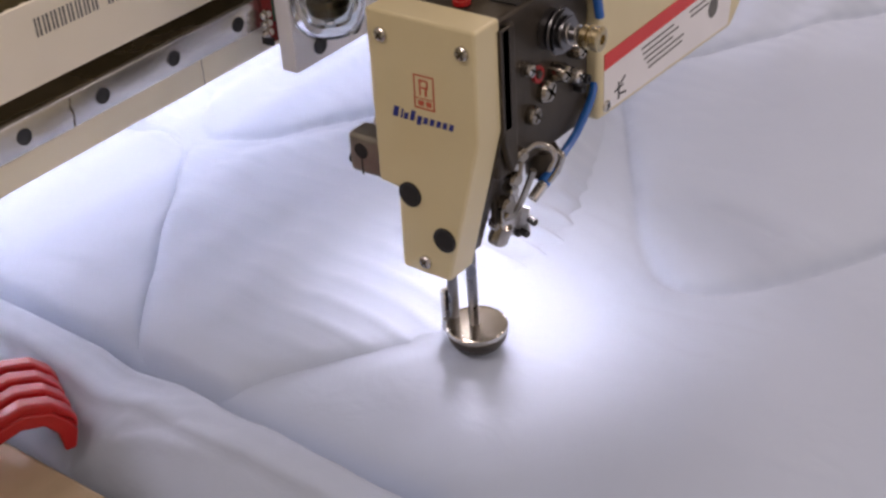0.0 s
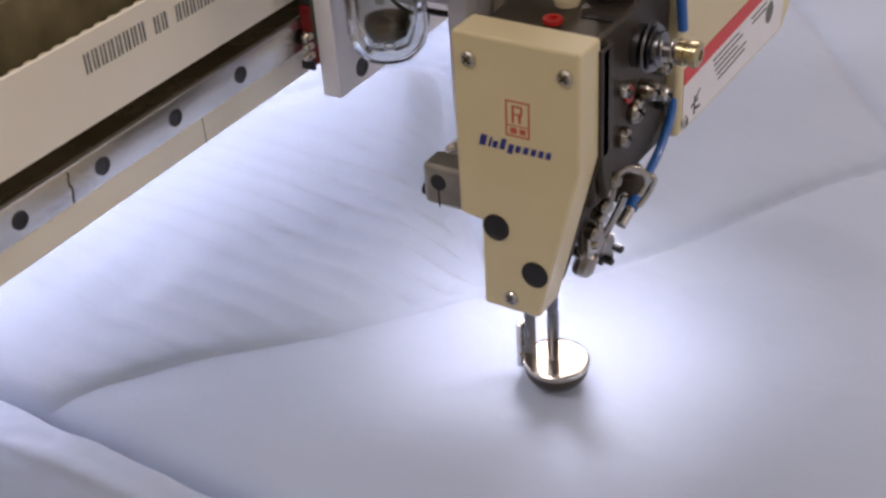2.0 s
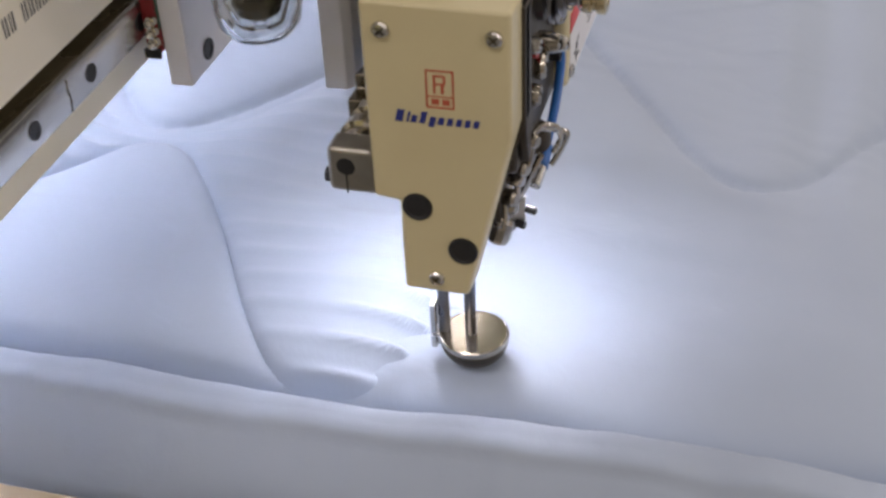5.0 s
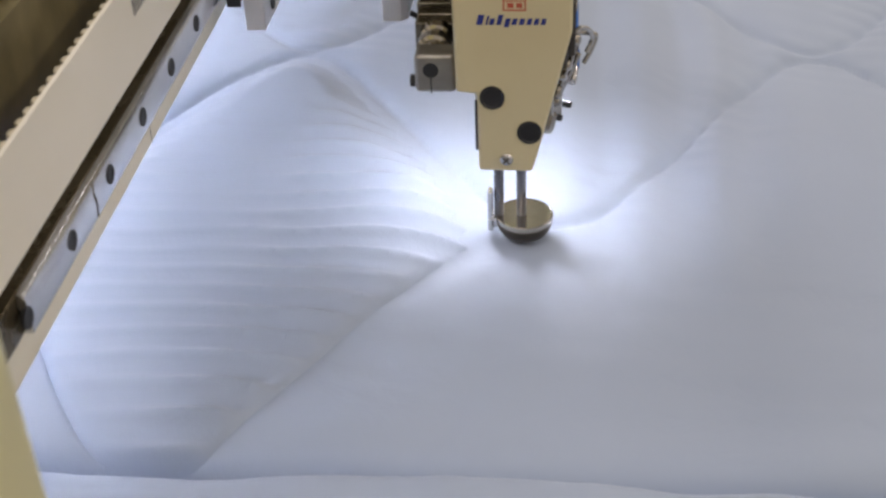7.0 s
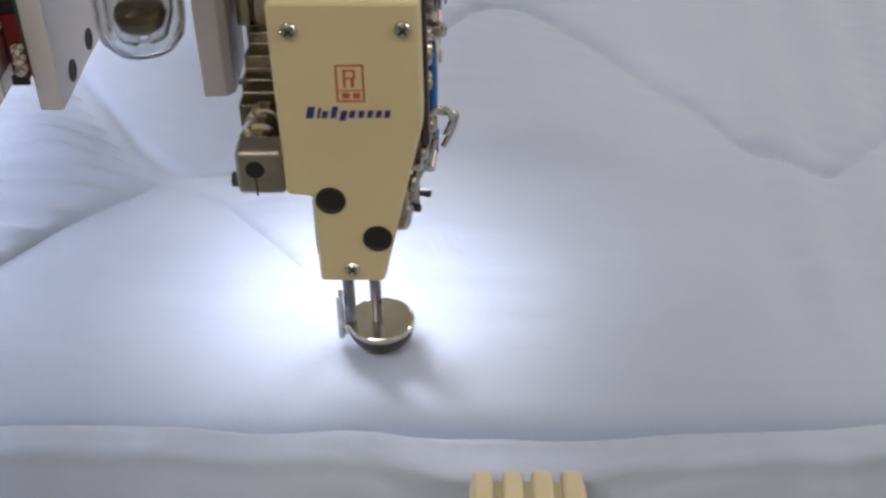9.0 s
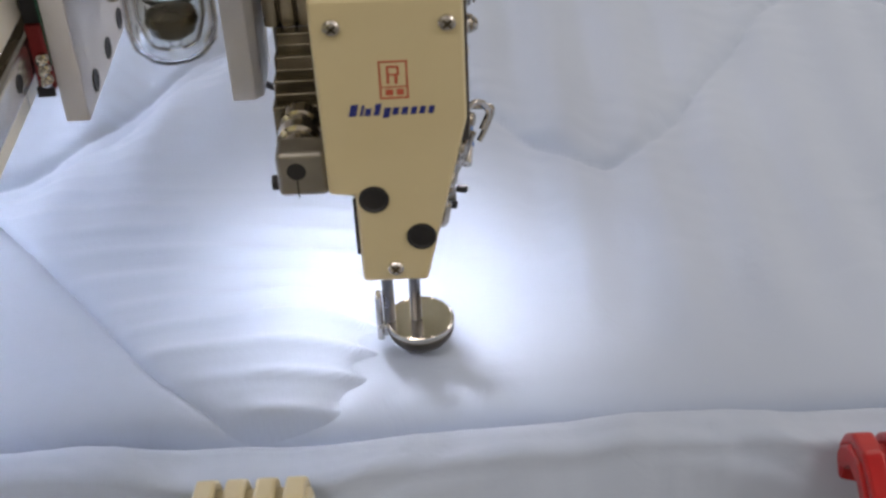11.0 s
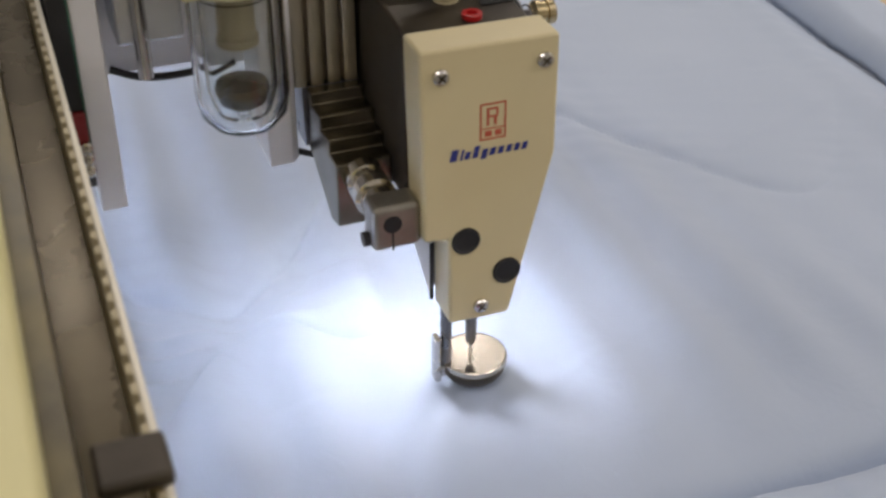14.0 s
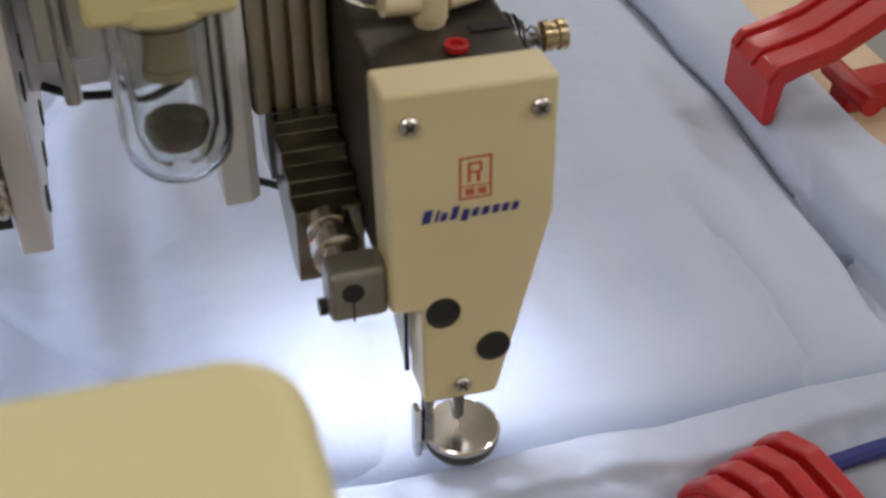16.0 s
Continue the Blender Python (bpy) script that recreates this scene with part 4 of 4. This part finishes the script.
    guard = part("guard_blade", prism(B(), [(0.0228, 0.042), (0.0228, -0.004), (0.0500, 0.0150), (0.0500, 0.042)], 0, -0.0212, -0.0196), WHITE, h, "white tapered guard plate", bevel=0.0004)
    part("guard_edge", box(B(), -0.0213, -0.0195, 0.0212, 0.0228, -0.0055, 0.0310), RUBBER, guard, "black guard edge")
    part("guard_screw", rod(B(), (-0.0212, 0.040, 0.026), (-0.0220, 0.040, 0.026), 0.0022), BLACK, guard)

    # carriage: plate on the rail slider, cross bracket, filter bowl
    plate = part("carriage_plate", box(B(), -0.1830, -0.1690, 0.0870, 0.260, 0.0480, 0.34), WHITE, h, "white upright carriage plate", bevel=0.0012)
    for y, z in ((0.113, 0.0597), (0.152, 0.0597), (0.191, 0.0597), (0.113, 0.120), (0.152, 0.120), (0.230, 0.0597)):
        part("plate_screw", lathe(B(), (-0.1689, y, z), (1, 0, 0), [(0.0066, 0), (0.0066, 0.0008), (0.0040, 0.0008), (0.0040, 0.0003)], 20), BLACK, plate)
    slider = part("rail_slider", box(B(), -0.1925, -0.1832, 0.0840, 0.240, 0.0700, 0.1100), MAROON, h, "dark red guide slider", bevel=0.0015)
    for i in range(3):
        part("grease_nipple", lathe(B(), (-0.1860, 0.0838, 0.078 + i * 0.0065), (0, -1, 0), [(0.0034, 0), (0.0034, 0.003), (0.0020, 0.0035), (0.0026, 0.006), (0.0012, 0.007)], 12), CHROME, slider)
    part("wiper", box(B(), -0.1928, -0.1834, 0.0815, 0.0838, 0.0680, 0.0735), RUBBER, slider)
    part("slider_top", box(B(), -0.1925, -0.1832, 0.0860, 0.240, 0.1105, 0.20), RUBBER, slider)
    part("green_edge", box(B(), -0.1836, -0.1826, 0.0852, 0.0868, 0.085, 0.34), coarse("green_cable", (0.02, 0.10, 0.06), (0.03, 0.13, 0.08)), plate)
    cross = part("cross_plate", box(B(), -0.1685, -0.0680, 0.1500, 0.1620, 0.0950, 0.34), WHITE, h, "white cross plate of the carriage", bevel=0.0012)
    part("grey_box", box(B(), -0.160, -0.1250, 0.110, 0.1496, 0.130, 0.32), ALUMINIUM, cross, bevel=0.002)
    part("round_pin", rod(B(), (-0.148, 0.108, 0.112), (-0.148, 0.108, 0.20), 0.004), STEEL, cross)
    part("cable_arc", hose(B(), [(-0.163, 0.147, 0.100), (-0.145, 0.143, 0.094), (-0.118, 0.143, 0.093), (-0.095, 0.146, 0.098)], 0.0022, 8), RUBBER, cross)
    part("cable_arc_low", hose(B(), [(-0.080, 0.126, 0.048), (-0.068, 0.128, 0.040), (-0.055, 0.124, 0.036)], 0.0020, 8), RUBBER, cross)
    post = part("white_post", prism(B(), [(-0.0890, 0.094), (-0.0760, 0.094), (-0.0715, 0.099), (-0.0715, 0.140), (-0.0890, 0.140)], 2, 0.0520, 0.34), WHITE, h, "white upright post", bevel=0.001)
    flutes = [(-0.0695, 0.140)]
    for i in range(4):
        x0 = -0.0695 + 0.0097 * i
        flutes += [(x0 + 0.0004, 0.116), (x0 + 0.0012, 0.113), (x0 + 0.0040, 0.112), (x0 + 0.0085, 0.1125), (x0 + 0.0092, 0.117)]
    part("profile_column", prism(B(), flutes + [(-0.031, 0.140)], 2, 0.088, 0.34), BRONZE, h, "fluted brownish aluminium profile", bevel=0.0006)
    part("column_foot", box(B(), -0.064, -0.0305, 0.1125, 0.140, 0.050, 0.0878), DARK_STEEL, h, bevel=0.001)
    part("blue_tube", rod(B(), (-0.200, 0.078, 0.2110), (-0.1375, 0.078, 0.2050), 0.0050), BLUE, h, "bright blue air tube")
    bowl = part("filter_bowl", lathe(B(), (-0.1075, 0.058, 0.182), (0, 0, -1), [(0.0235, 0), (0.0235, 0.060), (0.0220, 0.070), (0.0170, 0.0765), (0.0060, 0.0790), (0.0002, 0.0790), (0.0002, 0.0765), (0.0150, 0.0740), (0.0195, 0.0685), (0.0212, 0.060), (0.0212, 0.002)], 36), CLEAR, h, "clear plastic air filter bowl")
    part("inner_sleeve", lathe(B(), (-0.1075, 0.058, 0.176), (0, 0, -1), [(0.0180, 0), (0.0180, 0.050), (0.0140, 0.064), (0.0040, 0.068), (0.0035, 0.066), (0.0125, 0.062), (0.0165, 0.049), (0.0160, 0.030), (0.0170, 0.001)], 28), CLEAR, bowl, "clear inner sleeve")
    part("filter_stem", lathe(B(), (-0.1075, 0.058, 0.1820), (0, 0, -1), [(0.0092, 0), (0.0092, 0.028), (0.0102, 0.0285), (0.0102, 0.0325), (0.004, 0.0330)], 20), STEM, bowl)
    part("filter_element", lathe(B(), (-0.1075, 0.058, 0.1300), (0, 0, -1), [(0.0040, 0), (0.0130, 0.002), (0.0140, 0.006), (0.0120, 0.012), (0.0070, 0.016), (0.0030, 0.017)], 18), SLOT, bowl, "brown sediment cup")
    cap = part("filter_cap", box(B(), -0.1370, -0.0790, 0.034, 0.086, 0.1825, 0.236), YELLOW, h, "cream air filter cap", bevel=0.004)
    part("cap_rim", box(B(), -0.1395, -0.0765, 0.0325, 0.0875, 0.2115, 0.2195), YELLOW, cap, bevel=0.002)
    for x in (-0.1355, -0.0805):
        part("cap_lug", lathe(B(), (x, 0.0370, 0.2060), (0, 0, 1), [(0.0060, 0), (0.0066, 0.001), (0.0066, 0.016), (0.0050, 0.017), (0.0030, 0.017), (0.0030, 0.014)], 18), YELLOW, cap)
    part("collar", lathe(B(), (-0.1075, 0.058, 0.1895), (0, 0, -1), [(0.0262, 0), (0.0262, 0.0065), (0.0248, 0.0085), (0.0238, 0.0085)], 36), YELLOW, cap)
    for x0, x1, z in ((-0.1265, -0.1185, 0.2045), (-0.1265, -0.1195, 0.2015), (-0.1265, -0.1205, 0.1985), (-0.1165, -0.1085, 0.1985), (-0.1035, -0.0960, 0.2050), (-0.1045, -0.0945, 0.2015)):
        part("cap_print", box(B(), x0, x1, 0.0336, 0.0340, z, z + 0.0017), INK, cap)
    part("port", rod(B(), (-0.0785, 0.055, 0.212), (-0.066, 0.055, 0.212), 0.007), RUBBER, cap)
    return h, needle_bar


hall()
the_quilt = quilt()
STRIPS = sewn_panels(the_quilt)
closed_cell(the_quilt, -0.58, -0.145)
CELLS = [(closed_cell(the_quilt, -0.145, 0.300), 4.2), (closed_cell(the_quilt, 0.300, 0.743), 9.85)]
frame_rails()
clamp(RED, pose(-0.216, -0.120, FABRIC_Z - 0.014, 0, 0, -26), "red ribbed plastic clamp gripping the quilt's front edge", 0.92)
clamp(IVORY, pose(0.752, -0.118, FABRIC_Z - 0.006), "ivory ribbed plastic clamp on the quilt's front edge", 0.9)
clamp(RED, pose(1.090, -0.114, FABRIC_Z - 0.006, 0, 0, -2), "red ribbed plastic clamp on the quilt's front edge")
clamp(RED, pose(1.432, -0.124, FABRIC_Z - 0.008, 0, 0, 20), "red ribbed plastic clamp near the quilt's corner")
lever_clamp(RED, pose(1.672, 0.240, FABRIC_Z, 0, 0, 90), "red plastic lever clamp across the quilt's side edge")
the_gantry = gantry()
the_belt = drive_belt()
the_head, the_needle_bar = sewing_head()


# ---------------------------------------------------------------- movement
def motions():
    walk(the_head, [(t, pose(x, y, HEAD_Z)) for t, x, y in HEAD_ROWS])
    walk(the_belt, [(t, pose(x, y, HEAD_Z)) for t, x, y in HEAD_ROWS])
    walk(the_gantry, [(t, pose(x, 0, HEAD_Z)) for t, x, y in HEAD_ROWS])
    # the needle bar runs up and down: 0 is down, 1 is up
    lifts = {0.0: 0.0, 0.5: 1.0, 1.0: 0.0, 1.5: 0.4, 2.0: 0.0, 2.5: 0.3, 3.0: 0.0, 5.5: 0.4, 6.0: 0.0, 6.5: 0.2, 7.0: 0.2, 7.5: 0.3, 8.0: 0.3, 8.5: 0.2, 11.0: 0.4,
             11.5: 0.1, 12.0: 0.4, 12.5: 0.8, 13.0: 0.4, 13.5: 1.0, 14.0: 1.0, 14.5: 1.0, 15.0: 0.5, 15.5: 0.8, 16.0: 0.9}
    walk(the_needle_bar, [(n / 10, pose(0, 0, 0.016 * lifts.get(n / 10, (0.05, 0.95)[n % 2]))) for n in range(161)])
    # a cell in front of the seam fills once the seam has closed it
    for cell, t in CELLS:
        walk(cell, [(0.0, pose(0, 0, -0.022)), (t - 0.8, pose(0, 0, -0.022)), (t, pose(0, 0, -0.009)), (t + 0.8, pose(0, 0, 0)), (16.0, pose(0, 0, 0))])
    # the cloth beside the seam swells behind the needle: each strip rises and tips as the swell runs through it
    ts, xs = [r[0] for r in HEAD_ROWS], [r[1] + 0.008 for r in HEAD_ROWS]
    long, deep = 0.125, 0.0175
    for x, strip in STRIPS:
        def swell(needle):
            u = min(max((needle - x + 0.030) / long, 0.0), 1.0)
            s, slope = u ** 3 * (6 * u * u - 15 * u + 10), 30 * u * u * (1 - u) ** 2
            return pose(x, 0, PIVOT - deep * (1 - s), 0, math.degrees(math.atan(deep * slope / long)), 0)
        if swell(xs[0]).translation.z > PIVOT - 1e-6:
            continue
        t0, t1 = float(np.interp(x - 0.030, xs, ts)), float(np.interp(x - 0.030 + long, xs, ts))
        times = [0.0] + [n / 10 for n in range(1, 160) if t0 - 0.1 < n / 10 < t1 + 0.1] + [16.0]
        walk(strip, [(t, swell(float(np.interp(t, ts, xs)))) for t in times])


motions()
